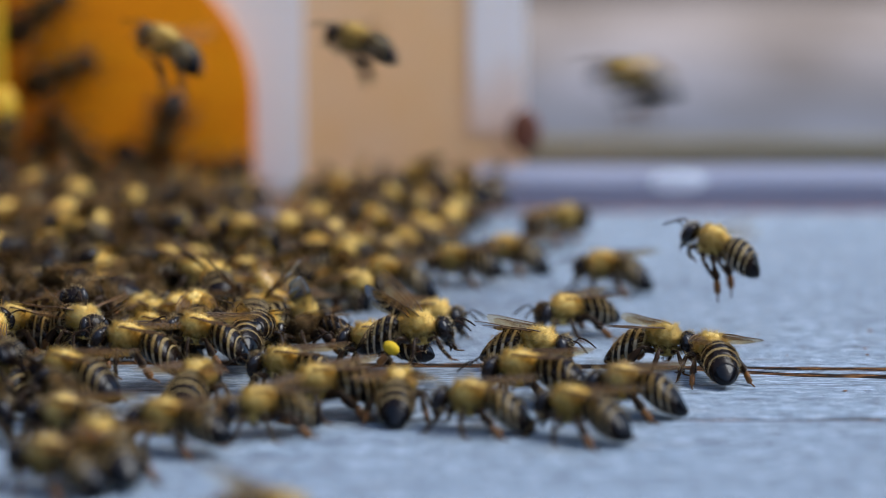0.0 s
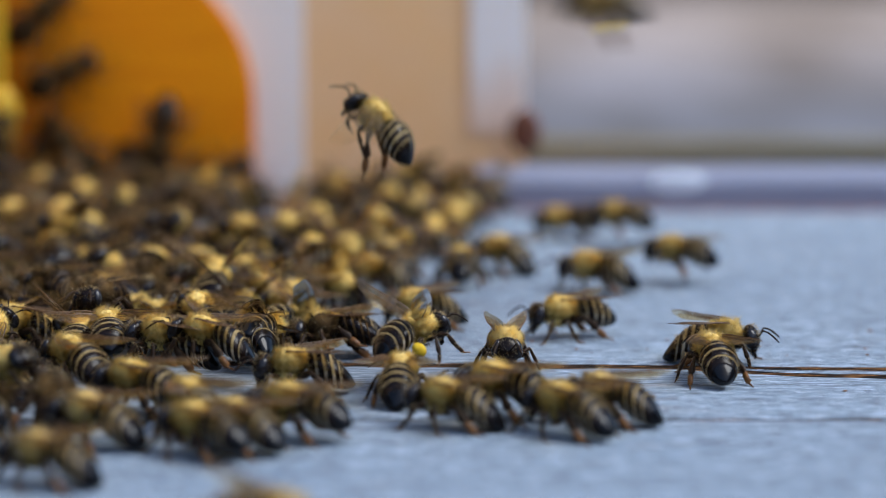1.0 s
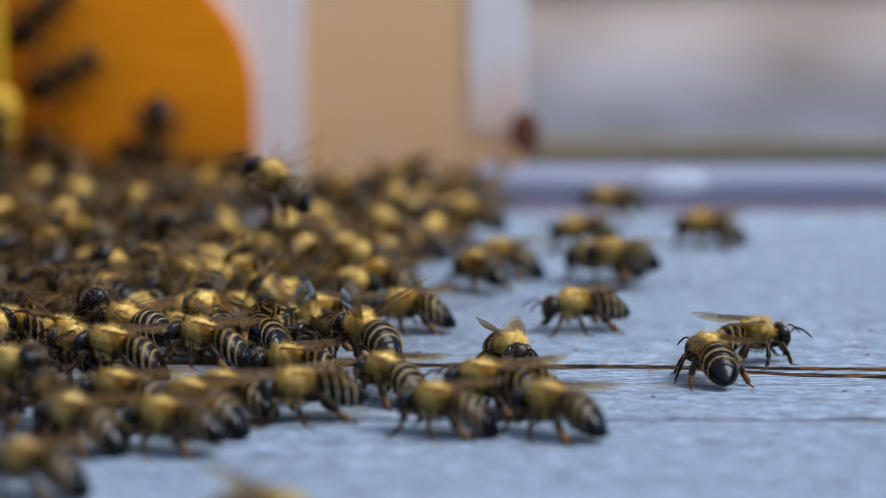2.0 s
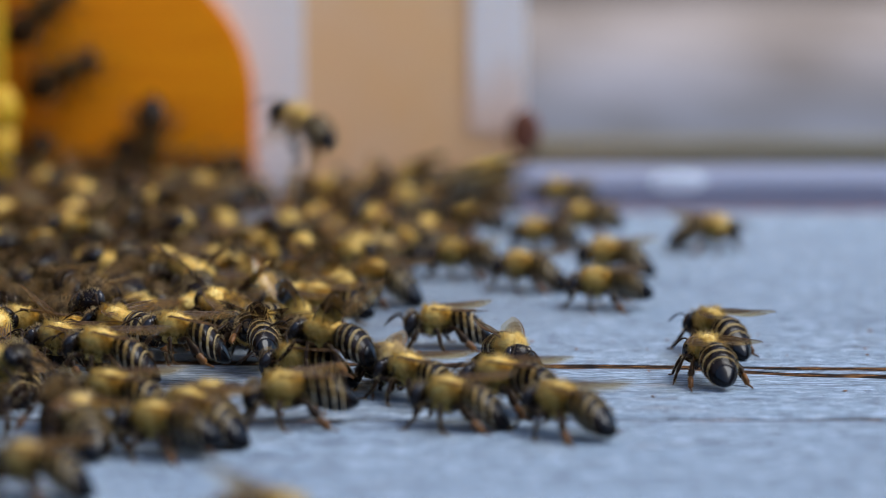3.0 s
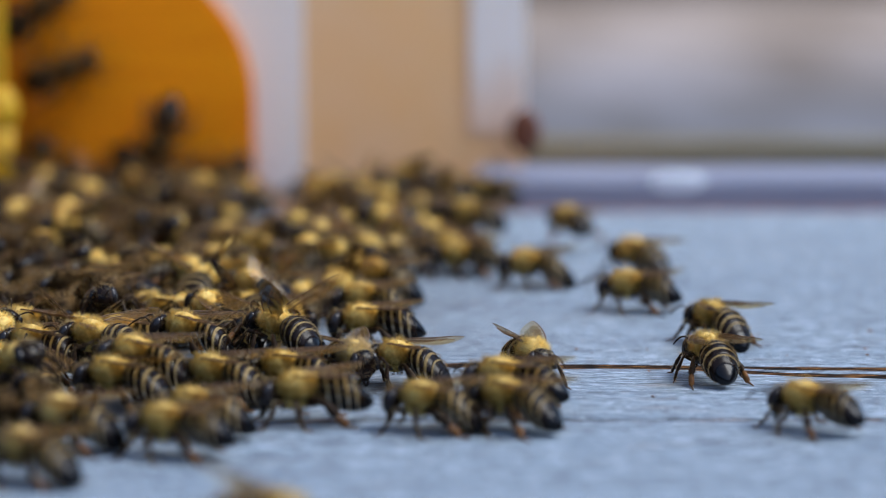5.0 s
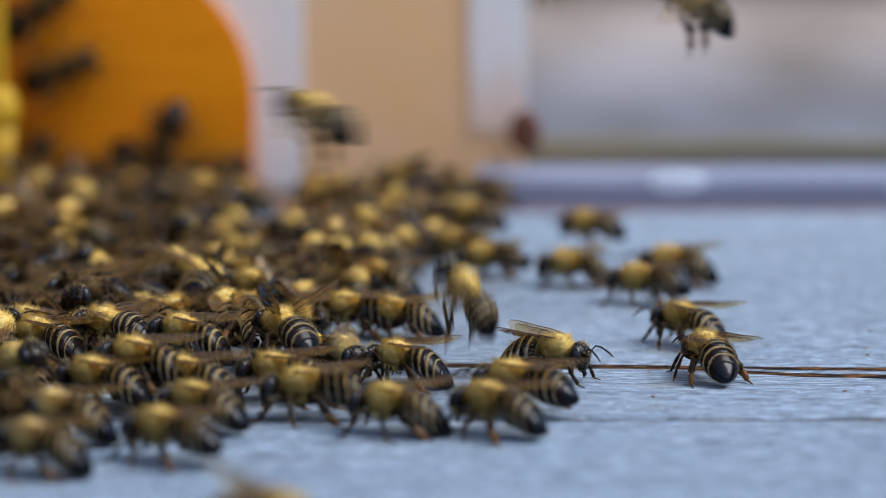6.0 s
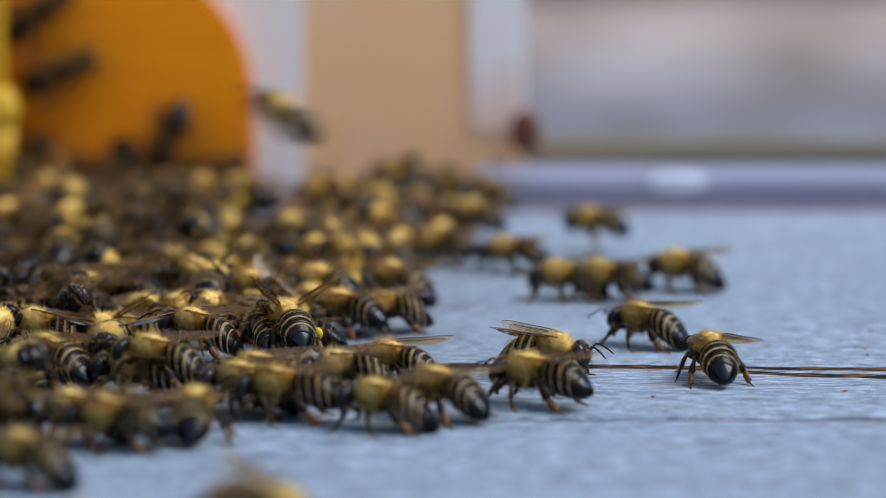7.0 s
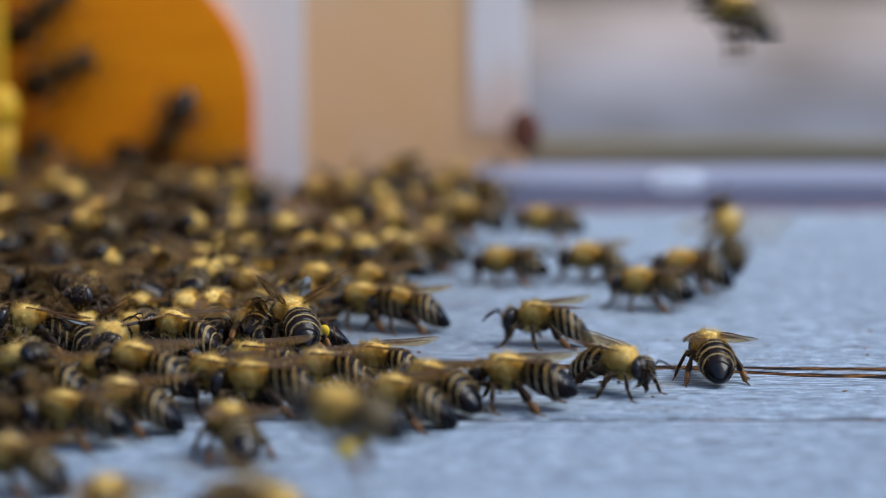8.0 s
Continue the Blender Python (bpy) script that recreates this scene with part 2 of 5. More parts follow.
# ---- the honey bee ----
def wing_part(name, bee, side, root, length, width, sweep, lift, roll=0.0, film=None):
    """One wing: a thin arched membrane with a raised leading edge and veins."""
    bm = bmesh.new()
    n, rows = 12, 5
    grid = []
    for i in range(n + 1):
        u = i / n
        lead = 0.16 * width * math.sin(math.pi * u) ** 0.7
        chord = width * (0.22 + 0.78 * math.sin(math.pi * min(1.0, 0.08 + 0.80 * u)) ** 0.9) * (1 - max(0, u - 0.82) ** 2 * 22)
        grid.append([Vector((u * length, lead - chord * k / rows, 0.10 * math.sin(math.pi * k / rows) + 0.05 * math.sin(9 * u + k)))
                     for k in range(rows + 1)])
    top = [[bm.verts.new(p) for p in row] for row in grid]
    low = [[bm.verts.new(p - Vector((0, 0, 0.025))) for p in row] for row in grid]
    for i in range(n):
        for k in range(rows):
            bm.faces.new((top[i][k], top[i][k + 1], top[i + 1][k + 1], top[i + 1][k]))
            bm.faces.new((low[i][k], low[i + 1][k], low[i + 1][k + 1], low[i][k + 1]))
    tube(bm, [g[0] for g in grid], [0.08 - 0.004 * i for i in range(n + 1)], 5, [1] * n)
    for k, stop in ((1, 11), (2, 10), (3, 8)):
        tube(bm, [grid[i][k] + Vector((0, 0.05 * math.sin(i * 1.7 + k), 0.03)) for i in range(stop)],
             [0.036 - 0.002 * i for i in range(stop)], 4, [1] * (stop - 1))
    for i in (4, 6, 8):
        tube(bm, [grid[i][0], grid[i][1], grid[i + 1][2], grid[i][3]], [0.028, 0.028, 0.025, 0.02], 4, [1] * 3)
    m = Matrix.Translation(root) @ Euler((0, 0, radians(sweep * side))).to_matrix().to_4x4() \
        @ Euler((0, radians(-lift), 0)).to_matrix().to_4x4() @ Euler((radians(roll * side), 0, 0)).to_matrix().to_4x4()
    if side < 0:
        m = m @ Matrix.Diagonal((1, -1, 1, 1))
    m = m @ Matrix.Diagonal((1, -1, 1, 1)) if sweep > 90 else m
    bmesh.ops.transform(bm, matrix=m, verts=bm.verts)
    bmesh.ops.recalc_face_normals(bm, faces=bm.faces)
    return part(name, bm, [film or WING, CLEAR_VEIN if film is CLEAR_WING else VEIN], bee, root)


def honey_bee(label, seed, droop=1.3, curl=0.2, wings="folded", legs="standing", pollen=False, size=1.0, pale=False, head_tilt=0, dense=True, dark=False, splay=20):
    """A worker bee about 13 mm long, head along +x, standing on z = 0."""
    rng = random.Random(seed)
    bee = tagged(new("honey_bee"), label, "bee", "honey bees on the landing board")
    bee.empty_display_size = 0.004
    s = size
    # thorax with its coat of hair: bare dark patches on top and at the wing roots, a pale fringe outside
    bm = bmesh.new()
    ball(bm, (0, 0, 3.75), (1.86 * s, 1.6, 1.55), seg=20, rings=14)
    ball(bm, (-1.35, 0, 4.35), (0.6, 0.95, 0.6))
    ball(bm, (0.2, 0, 2.4), (1.5, 1.1, 0.85))
    thorax = part("thorax", bm, SHADE_FUR if dark else COAT, bee, (0, 0, 3.7))
    bm = bmesh.new()
    spots = on_ball((0, 0, 3.75), (1.86 * s, 1.6, 1.55), 4000 if dense else 1700, rng, lambda n: n.z > -0.2 or rng.random() < 0.5)
    spots = [q for q in spots if noise.noise(q[0] * 0.75 + Vector((seed * 3.1, 0, 0))) > -0.42 or rng.random() < 0.25]
    # hair below is coloured dark to imitate the shadow under the thorax
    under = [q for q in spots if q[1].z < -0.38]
    low = [q for q in spots if -0.38 <= q[1].z < 0.22]
    spots = [q for q in spots if q[1].z >= 0.22 and not (q[1].z > 0.9 and abs(q[1].y) < 0.32 and q[1].x > -0.3)]
    fine = 0.02 if dense else 0.036
    nn = hairs(bm, low, 0.75, fine, rng, (-0.3, 0, -0.15), 1, 0.7)
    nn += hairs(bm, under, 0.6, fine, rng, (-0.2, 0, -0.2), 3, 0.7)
    nn += hairs(bm, spots, 0.78, fine, rng, (-0.45, 0, 0.1), spread=0.75)
    nn += hairs(bm, on_ball((-1.35, 0, 4.35), (0.62, 1.0, 0.6), 420 if dense else 160, rng, lambda n: n.x < 0.3), 0.6, fine, rng, (-0.5, 0, 0.1), spread=0.6)
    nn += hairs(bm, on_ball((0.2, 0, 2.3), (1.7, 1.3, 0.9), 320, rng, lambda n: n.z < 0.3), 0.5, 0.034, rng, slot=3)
    nn += hairs(bm, on_ball((0, 0, 3.75), (1.86 * s, 1.6, 1.55), 650 if dense else 260, rng, lambda n: n.z > -0.4), 1.05, 0.012, rng, (-0.3, 0, 0.1), 2, 0.6)
    part("fur", bm, [SHADE_FUR if dark else PALE_FUR if pale else FUR, SHADE_FUR if dark else PALE_FUR if pale else SIDE_FUR, PALE_FUR, SHADE_FUR], thorax, (0, 0, 3.7), "dense golden thorax hair", normals=nn)
    # head
    bm = bmesh.new()
    ball(bm, (2.95, 0, 3.15), (0.95, 1.55, 1.55), (0, -18 + head_tilt, 0), 18, 12)
    ball(bm, (3.25, 0, 1.95), (0.5, 0.7, 0.75), (0, 10, 0), 12, 8)
    tube(bm, [(3.3, 0.25, 1.5), (3.5, 0.2, 1.0), (3.35, 0.05, 0.65)], [0.16, 0.17, 0.06], 6)
    tube(bm, [(3.3, -0.25, 1.5), (3.5, -0.2, 1.0), (3.35, -0.05, 0.65)], [0.16, 0.17, 0.06], 6)
    head = part("head", bm, CUTICLE, bee, (2.2, 0, 3.4))
    for side in (1, -1):
        bm = bmesh.new()
        ball(bm, (2.95, side * 1.22, 3.35), (0.66, 0.52, 1.12), (side * 14, -14, 0), 14, 10)
        part("eye", bm, EYE_BLACK, head, (2.95, side * 1.22, 3.35), "dark glossy compound eye")
        bm = bmesh.new()
        tube(bm, [(3.7, side * 0.3, 3.2), (4.05, side * 0.7, 3.75), (4.3, side * 1.0, 4.15), (4.9, side * 1.25, 4.0), (5.6, side * 1.5, 3.5), (6.15, side * 1.7, 2.95)],
             [0.1, 0.085, 0.1, 0.115, 0.115, 0.07], 7)
        part("antenna", bm, LEG_DARK, head, (3.7, side * 0.3, 3.2))
    bm = bmesh.new()
    nn = hairs(bm, on_ball((2.95, 0, 3.15), (0.95, 1.5, 1.55), 300, rng, lambda n: abs(n.y) < 0.7), 0.5, 0.035, rng)
    part("fur", bm, [PALE_FUR], head, (2.95, 0, 3.15), "short pale face hair", normals=nn)
    # abdomen: six overlapping plates that taper to a glossy dark tip
    def axis(u):
        return Vector((-1.75 - 5.55 * s * u + 0.5 * curl * u * u, 0, 3.55 + 0.25 * math.sin(math.pi * u) - droop * u - curl * u * u * 1.6))

    def girth(u):
        return 2.16 * max(0.0, 1 - ((u - 0.42) / (0.50 if u < 0.42 else 0.60)) ** 2) ** 0.74
    bm = bmesh.new()
    tube(bm, [(-1.5, 0, 3.4), axis(0.04), axis(0.3), axis(0.6), axis(0.85)], [0.6, 0.6, 1.25, 1.05, 0.35], 12)
    abdomen = part("abdomen", bm, CUTICLE, bee, (-1.6, 0, 3.5))
    cuts = [0.0, 0.17, 0.34, 0.51, 0.67, 0.82, 1.0]
    for i in range(6):
        a, b = cuts[i], cuts[i + 1]
        rows = [(-0.10, 0.86), (0.0, 0.965), (0.12, 0.975), (0.22, 0.985), (0.32 + 0.05 * (seed % 3), 0.99), (0.8, 1.01), (1.0, 1.03), (1.04, 0.97)]
        if i == 5:
            rows = rows[:5] + [(0.72, 1.0), (0.84, 1.0), (0.92, 1.0), (0.97, 0.98), (1.0, 0.9)]
        bm = bmesh.new()
        rings = []
        seg = 24
        for k, (q, g) in enumerate(rows):
            u = max(0.0, min(1.0, a + q * (b - a)))
            c, r = axis(u), girth(u) * g
            rings.append([bm.verts.new(c + Vector((0.12 * math.cos(w) * r, r * math.sin(w), 0.88 * r * math.cos(w)))) for w in (2 * math.pi * j / seg for j in range(seg))])
        share = (4, 4, 4, 4, 3, 0)[i]
        for k, (p, q) in enumerate(zip(rings, rings[1:])):
            for j in range(seg):
                f = bm.faces.new((p[j], q[j], q[(j + 1) % seg], p[(j + 1) % seg]))
                f.material_index = (3 if i and 0.21 < j / seg < 0.79 else 1) if k < share else 0
        if i == 5:
            tip = bm.verts.new(axis(1.0) + Vector((-0.12, 0, -0.03)))
            for j in range(seg):
                bm.faces.new((rings[-1][j], tip, rings[-1][(j + 1) % seg]))
        if share:
            spots = []
            for _ in range(420 if i == 0 else 230):
                w = rng.uniform(0, 2 * math.pi)
                u = a + (b - a) * rng.uniform(0.02, (0.8, 0.46, 0.42, 0.42, 0.4)[i])
                d = Vector((0.0, math.sin(w), 0.88 * math.cos(w)))
                spots.append((axis(u) + d * girth(u) * 0.97, d))
            hairs(bm, spots, 0.34 if i else 0.75, 0.024, rng, (-0.9, 0, 0), 2)
        part("segment", bm, [TIP if i == 5 else CUTICLE, SHADE_FUR if dark else BAND, SHADE_FUR if dark else PALE_FUR, SHADE_FUR if dark else FELT_SHEEN], abdomen, tuple(axis(a)))
    # legs, pivoting where they join the thorax
    for side in (1, -1):
        j = [rng.uniform(-0.35, 0.35) for _ in range(6)]
        if legs == "standing":
            front = [(1.2, side * 0.9, 2.2), (2.2, side * 2.1, 2.6), (2.9, side * 2.6, 1.2 + 0.2 * j[0]), (3.5 + j[0], side * 2.8, 0.22), (4.3 + j[0], side * 3.0, 0.08)]
            mid = [(0.1, side * 1.1, 2.1), (0.2 + j[1], side * 2.7, 2.8), (-0.1 + j[1], side * 3.6, 1.1), (-0.5 + j[1], side * 4.0, 0.22), (-1.3 + j[1], side * 4.4, 0.08)]
            hind = [(-1.0, side * 1.0, 2.2), (-2.2 + j[2], side * 2.4, 2.9), (-3.6 + j[2], side * 3.1, 1.3), (-4.6 + j[2], side * 3.4, 0.3), (-5.6 + j[2], side * 3.6, 0.08)]
        elif legs == "tucked":
            front = [(1.2, side * 0.9, 2.2), (1.9, side * 1.5, 2.0), (1.3, side * 1.6, 1.4), (0.7, side * 1.4, 1.3), (0.2, side * 1.3, 1.2)]
            mid = [(0.1, side * 1.1, 2.1), (-0.3, side * 1.9, 1.9), (-1.5, side * 1.9, 1.3), (-2.3, side * 1.7, 1.2), (-2.9, side * 1.6, 1.1)]
            hind = [(-1.0, side * 1.0, 2.2), (-1.9, side * 1.9, 1.9), (-3.3, side * 2.0, 1.2), (-4.3, side * 1.8, 0.8), (-5.1, side * 1.6, 0.5)]
        else:
            front = [(1.2, side * 0.9, 2.2), (2.0, side * 1.6, 1.9), (1.5, side * 1.7, 1.1), (0.9, side * 1.5, 0.8), (0.3, side * 1.4, 0.6)]
            mid = [(0.1, side * 1.1, 2.1), (-0.3, side * 2.0, 1.5), (-1.5, side * 2.1, 0.7), (-2.3, side * 2.0, 0.1), (-2.9, side * 1.9, -0.3)]
            hind = [(-1.0, side * 1.0, 2.2), (-1.9, side * 2.0, 1.5), (-3.1, side * 2.2, -0.1), (-3.9, side * 2.2, -1.6), (-4.3, side * 2.2, -2.6)]
        for name, pts, rad in (("front_leg", front, 1.0), ("middle_leg", mid, 1.05), ("hind_leg", hind, 1.35)):
            bm = bmesh.new()
            p = [Vector(q) for q in pts]
            dense = [p[0], p[0].lerp(p[1], 0.5), p[1], p[1].lerp(p[2], 0.12), p[1].lerp(p[2], 0.8), p[2], p[2].lerp(p[3], 0.15), p[2].lerp(p[3], 0.85), p[3], p[4]]
            wide = 1.45 if name == "hind_leg" else 1.0
            tube(bm, dense, [q * rad for q in (0.26, 0.34, 0.2, 0.2, 0.31 * wide, 0.19, 0.24 * wide, 0.22 * wide, 0.1, 0.07)], 7, [0, 0, 0, 0, 0, 1, 1, 1, 1] if name == "hind_leg" else [0, 0, 0, 0, 0, 0, 0, 1, 1], 0.7)
            spots = []
            for _ in range(90):
                k = rng.randrange(len(dense) - 2)
                d = Vector([rng.gauss(0, 1) for _ in range(3)]).normalized()
                spots.append((dense[k].lerp(dense[k + 1], rng.random()) + d * 0.18, d))
            hairs(bm, spots, 0.42, 0.022, rng, slot=2)
            leg = part(name, bm, [LEG_DARK, LEG_AMBER, PALE_FUR], bee, pts[0])
            if name == "hind_leg" and (pollen is True or pollen == side):
                bm = bmesh.new()
                ball(bm, p[1].lerp(p[2], 0.55) + Vector((0, side * 0.3, 0)), (1.0, 0.62, 0.72), (0, 40, 0), 14, 10)
                part("pollen_load", bm, POLLEN, leg, tuple(p[1].lerp(p[2], 0.55)), "bright yellow pollen load")
    # wings
    film = CLEAR_WING if wings == "spread" or dark else WING
    for side in (1, -1):
        if wings == "folded":
            sweep, lift, hs = 180 - splay, 3, 180 - splay - 1
        elif wings == "raised":
            sweep, lift, hs = 180 - 42, 36, 180 - 50
        elif wings == "lifted":
            sweep, lift, hs = 180 - 8, 7, 180 - 11
        elif wings == "open":
            sweep, lift, hs = 180 - 52, 8, 180 - 62
        else:
            sweep, lift, hs = 100, 5, 118
        wing_part("forewing", bee, side, (0.5, side * 1.35, 5.0), 7.7, 2.5, sweep, lift, -9 if wings == "folded" else -20, film)
        wing_part("hindwing", bee, side, (-0.7, side * 1.25, 4.95), 5.6, 1.9, hs, lift - 1, -9 if wings == "folded" else -20, film)
    return bee


# ---- the boards ----
def box(bm, lo, hi, slot=0):
    v = [bm.verts.new((x, y, z)) for x in (lo[0], hi[0]) for y in (lo[1], hi[1]) for z in (lo[2], hi[2])]
    for q in ((0, 1, 3, 2), (4, 6, 7, 5), (0, 4, 5, 1), (2, 3, 7, 6), (0, 2, 6, 4), (1, 5, 7, 3)):
        bm.faces.new([v[i] for i in q]).material_index = slot


def plank(name, parent, x0, x1, y0, y1, z0, z1, mats, slant=0.0, wear=0.35, step=6.0, seed=0, slant_far=None, near=None, far=None):
    """A sawn board along x (mm) with worn, slightly uneven edges."""
    rng = random.Random(seed)
    bm = bmesh.new()
    n = int((x1 - x0) / step)
    rows = []
    for i in range(n + 1):
        x = x0 + (x1 - x0) * i / n
        a = y0 + slant * (x - x0) + 0.25 * noise.noise((x * 0.06, y0, seed))
        b = y1 + (slant if slant_far is None else slant_far) * (x - x0) + 0.25 * noise.noise((x * 0.06, y1, seed + 9))
        a, b = (near(x, a) if near else a), (far(x, b) if far else b)
        top = z1 + 0.08 * noise.noise((x * 0.03, seed, 3))
        w = wear + 0.6 * abs(noise.noise((x * 0.11, seed, 7)))
        rows.append([bm.verts.new(p) for p in ((x, a, z0), (x, a, top - w * 0.8), (x, a + w * 0.4, top - w * 0.2), (x, a + w * 1.6, top), (x, b - w * 1.6, top), (x, b - w * 0.4, top - w * 0.2), (x, b, top - w * 0.8), (x, b, z0))])
    for p, q in zip(rows, rows[1:]):
        for k in range(8):
            bm.faces.new((p[k], q[k], q[(k + 1) % 8], p[(k + 1) % 8]))
    bm.faces.new(rows[0])
    bm.faces.new(rows[-1][::-1])
    bmesh.ops.recalc_face_normals(bm, faces=bm.faces)
    return part(name, bm, mats, parent, smooth=False)


board = tagged(new("landing_board"), "weathered grey wooden landing board of several planks", "board", kind="structure")
plank("plank", board, -420, 420, 20, 255.4, -18, 0, WOOD, 0.0, 0.4, 3.0, seed=1)


def split(x, y):
    """The edge of the middle plank, where a sliver has broken away."""
    return y - 3.6 * min(1.0, max(0.0, (x - 27) / 14)) - 0.25 * noise.noise((x * 0.35, 4, 1)) if x > 27 else y


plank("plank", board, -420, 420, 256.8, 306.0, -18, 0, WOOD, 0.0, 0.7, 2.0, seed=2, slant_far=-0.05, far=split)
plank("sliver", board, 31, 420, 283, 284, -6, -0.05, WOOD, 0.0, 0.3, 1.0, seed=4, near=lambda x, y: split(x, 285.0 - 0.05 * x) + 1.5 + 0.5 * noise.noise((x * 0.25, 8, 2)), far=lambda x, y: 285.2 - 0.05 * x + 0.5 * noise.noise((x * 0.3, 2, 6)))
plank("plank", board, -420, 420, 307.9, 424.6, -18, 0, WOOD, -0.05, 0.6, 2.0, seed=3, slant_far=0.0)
plank("batten", board, 6, 420, 430.2, 446, -18, 6.0, BLUE_WASH, 0.0, 2.2, seed=5)
plank("gap_fill", board, -415, 415, 250, 262, -17, -0.35, GAP, 0.0, 0.3, 1.5, seed=6)
plank("gap_fill", board, -415, 415, 300.0, 308.9, -17, -0.14, GAP, -0.05, 0.3, 1.0, seed=7)
plank("gap_fill", board, -415, 415, 423, 431, -17, -0.35, RED_DIRT, 0.0, 0.3, seed=8)
bm = bmesh.new()
ball(bm, (40.5, 430.6, 3.9), (5.6, 0.7, 2.2), seg=14, rings=8)
part("pale_patch", bm, PALE, board, label="pale patch of old white paint")
rail = plank("rail", board, 16, 420, 520, 530, -40, 2.4, MOSS, 0.0, 1.5, seed=9)

# ---- the hive front ----
hive = tagged(new("hive_front"), "pale wooden hive front with white trim and an orange panel", "beehive", kind="structure")


def slab(name, x0, x1, z0, z1, y0, y1, mat, bevel=1.0, label=""):
    bm = bmesh.new()
    box(bm, (x0, y0, z0), (x1, y1, z1))
    bmesh.ops.recalc_face_normals(bm, faces=bm.faces)
    bmesh.ops.bevel(bm, geom=bm.edges[:], offset=bevel, segments=2, affect="EDGES")
    return part(name, bm, mat, hive, label=label, smooth=False)


slab("wall", -340, 14.4, -18, 300, 446, 468, BEIGE)
slab("trim", 4.6, 14.6, 11.5, 300, 445.3, 445.95, FADED, 0.3, "white painted trim, worn to bare wood at its foot")
slab("trim", -60, -24.7, 0.5, 300, 445.2, 445.95, WHITE, 0.3)


def rounded_panel(name, x0, x1, z0, z1, radius, y0, y1, mat, label):
    """A board with rounded upper corners."""
    bm = bmesh.new()
    ring = [(x0, z0), (x1, z0)]
    ring += [(x1 - radius + radius * math.cos(a), z1 - radius + radius * math.sin(a)) for a in (radians(9 * k) for k in range(11))]
    ring += [(x0 + radius + radius * math.cos(a), z1 - radius + radius * math.sin(a)) for a in (radians(90 + 9 * k) for k in range(11))]
    f = [bm.verts.new((x, y0, z)) for x, z in ring]
    g = [bm.verts.new((x, y1, z)) for x, z in ring]
    bm.faces.new(f)
    bm.faces.new(g[::-1])
    for k in range(len(ring)):
        bm.faces.new((f[k], f[(k + 1) % len(ring)], g[(k + 1) % len(ring)], g[k]))
    bmesh.ops.recalc_face_normals(bm, faces=bm.faces)
    bmesh.ops.bevel(bm, geom=[e for e in bm.edges if abs(e.verts[0].co.y - y0) < 1e-6 and abs(e.verts[1].co.y - y0) < 1e-6], offset=0.8, segments=2, affect="EDGES")
    return part(name, bm, mat, hive, label=label, smooth=False)


rounded_panel("panel", -120, -33.5, 0.5, 43.3, 26, 442, 445.1, ORANGE, "orange painted board with rounded corners")
post = slab("post", -95, -75.0, 0.5, 300, 424, 432, YELLOW, 1.5, "yellow painted post")
bm = bmesh.new()
ball(bm, (-74.2, 421.5, 17.5), (2.9, 3.0, 4.1), seg=20, rings=14)
tube(bm, [(-74.2, 421.5, 14.5), (-74.4, 421.5, 9.0), (-74.6, 421.5, 1.0)], [2.2, 1.6, 1.5], 12)
part("knob", bm, YELLOW, hive, label="rounded yellow knob")
bm = bmesh.new()
tube(bm, [(14.2, 439, 12.2), (14.2, 447, 12.2)], [1.6, 1.6], 10)
ball(bm, (14.4, 439, 12.2), (2.9, 1.6, 4.0), seg=14, rings=10)
part("bolt", bm, RUST, hive, label="rusty brown bolt head")

# unseen wall added to keep the western sky off the left throng
slab("side_wall", -150, -97, -18, 300, 300, 445, BEIGE, 1.0)

slab("body", -335, 13, -18, 298, 470, 880, BEIGE, 2.0)
slab("roof", -352, 30, 300.5, 322, 436, 900, WOOD, 3.0, "weathered flat wooden roof board")
for x, y in ((-300, 60), (300, 60), (-300, 415), (300, 415), (-300, 850), (0, 850)):
    bm = bmesh.new()
    box(bm, (x - 20, y - 20, -449), (x + 20, y + 20, -18.5))
    bmesh.ops.recalc_face_normals(bm, faces=bm.faces)
    part("support_post", bm, WOOD, board if y < 500 else hive, smooth=False)

# ---- ground and distance ----
EARTH = material("pale_ground", (0.4, 0.37, 0.34), 0.9)
g1 = noise_tex(EARTH, coords(EARTH, (1, 0.4, 1), (0, 0, radians(24))), 2.1, 4.0)
g2 = noise_tex(EARTH, coords(EARTH), 60.0, 4.0)
apart = EARTH.node_tree.nodes.new("ShaderNodeSeparateXYZ")
link(EARTH, coords(EARTH), apart.inputs[0])
far = node(EARTH, "ShaderNodeMapRange")
for key, value in (("From Min", 5.4), ("From Max", 8.6)):
    far.inputs[key].default_value = value
link(EARTH, apart.outputs["Y"], far.inputs["Value"])
soil = mix(EARTH, far.outputs["Result"], (0.235, 0.235, 0.255), (0.46, 0.37, 0.30))
gc = ramp(EARTH, g1, [(0.38, (0.50, 0.44, 0.38)), (0.50, (0.84, 0.81, 0.80)), (0.66, (1.08, 1.08, 1.15))])
gd = ramp(EARTH, g2, [(0.3, (0.7, 0.7, 0.7)), (0.7, (1.0, 1.0, 1.0))])
base(EARTH, mix(EARTH, 1.0, mix(EARTH, 1.0, soil, gc.outputs[0], "MULTIPLY"), gd.outputs[0], "MULTIPLY"))
bm = bmesh.new()
box(bm, (-400, -400, -0.6), (400, 800, -0.45))
ground = tagged(new("ground", mesh_of("ground", bm, [EARTH], False)), "pale trodden earth beyond the hive boards", "ground", kind="structure")


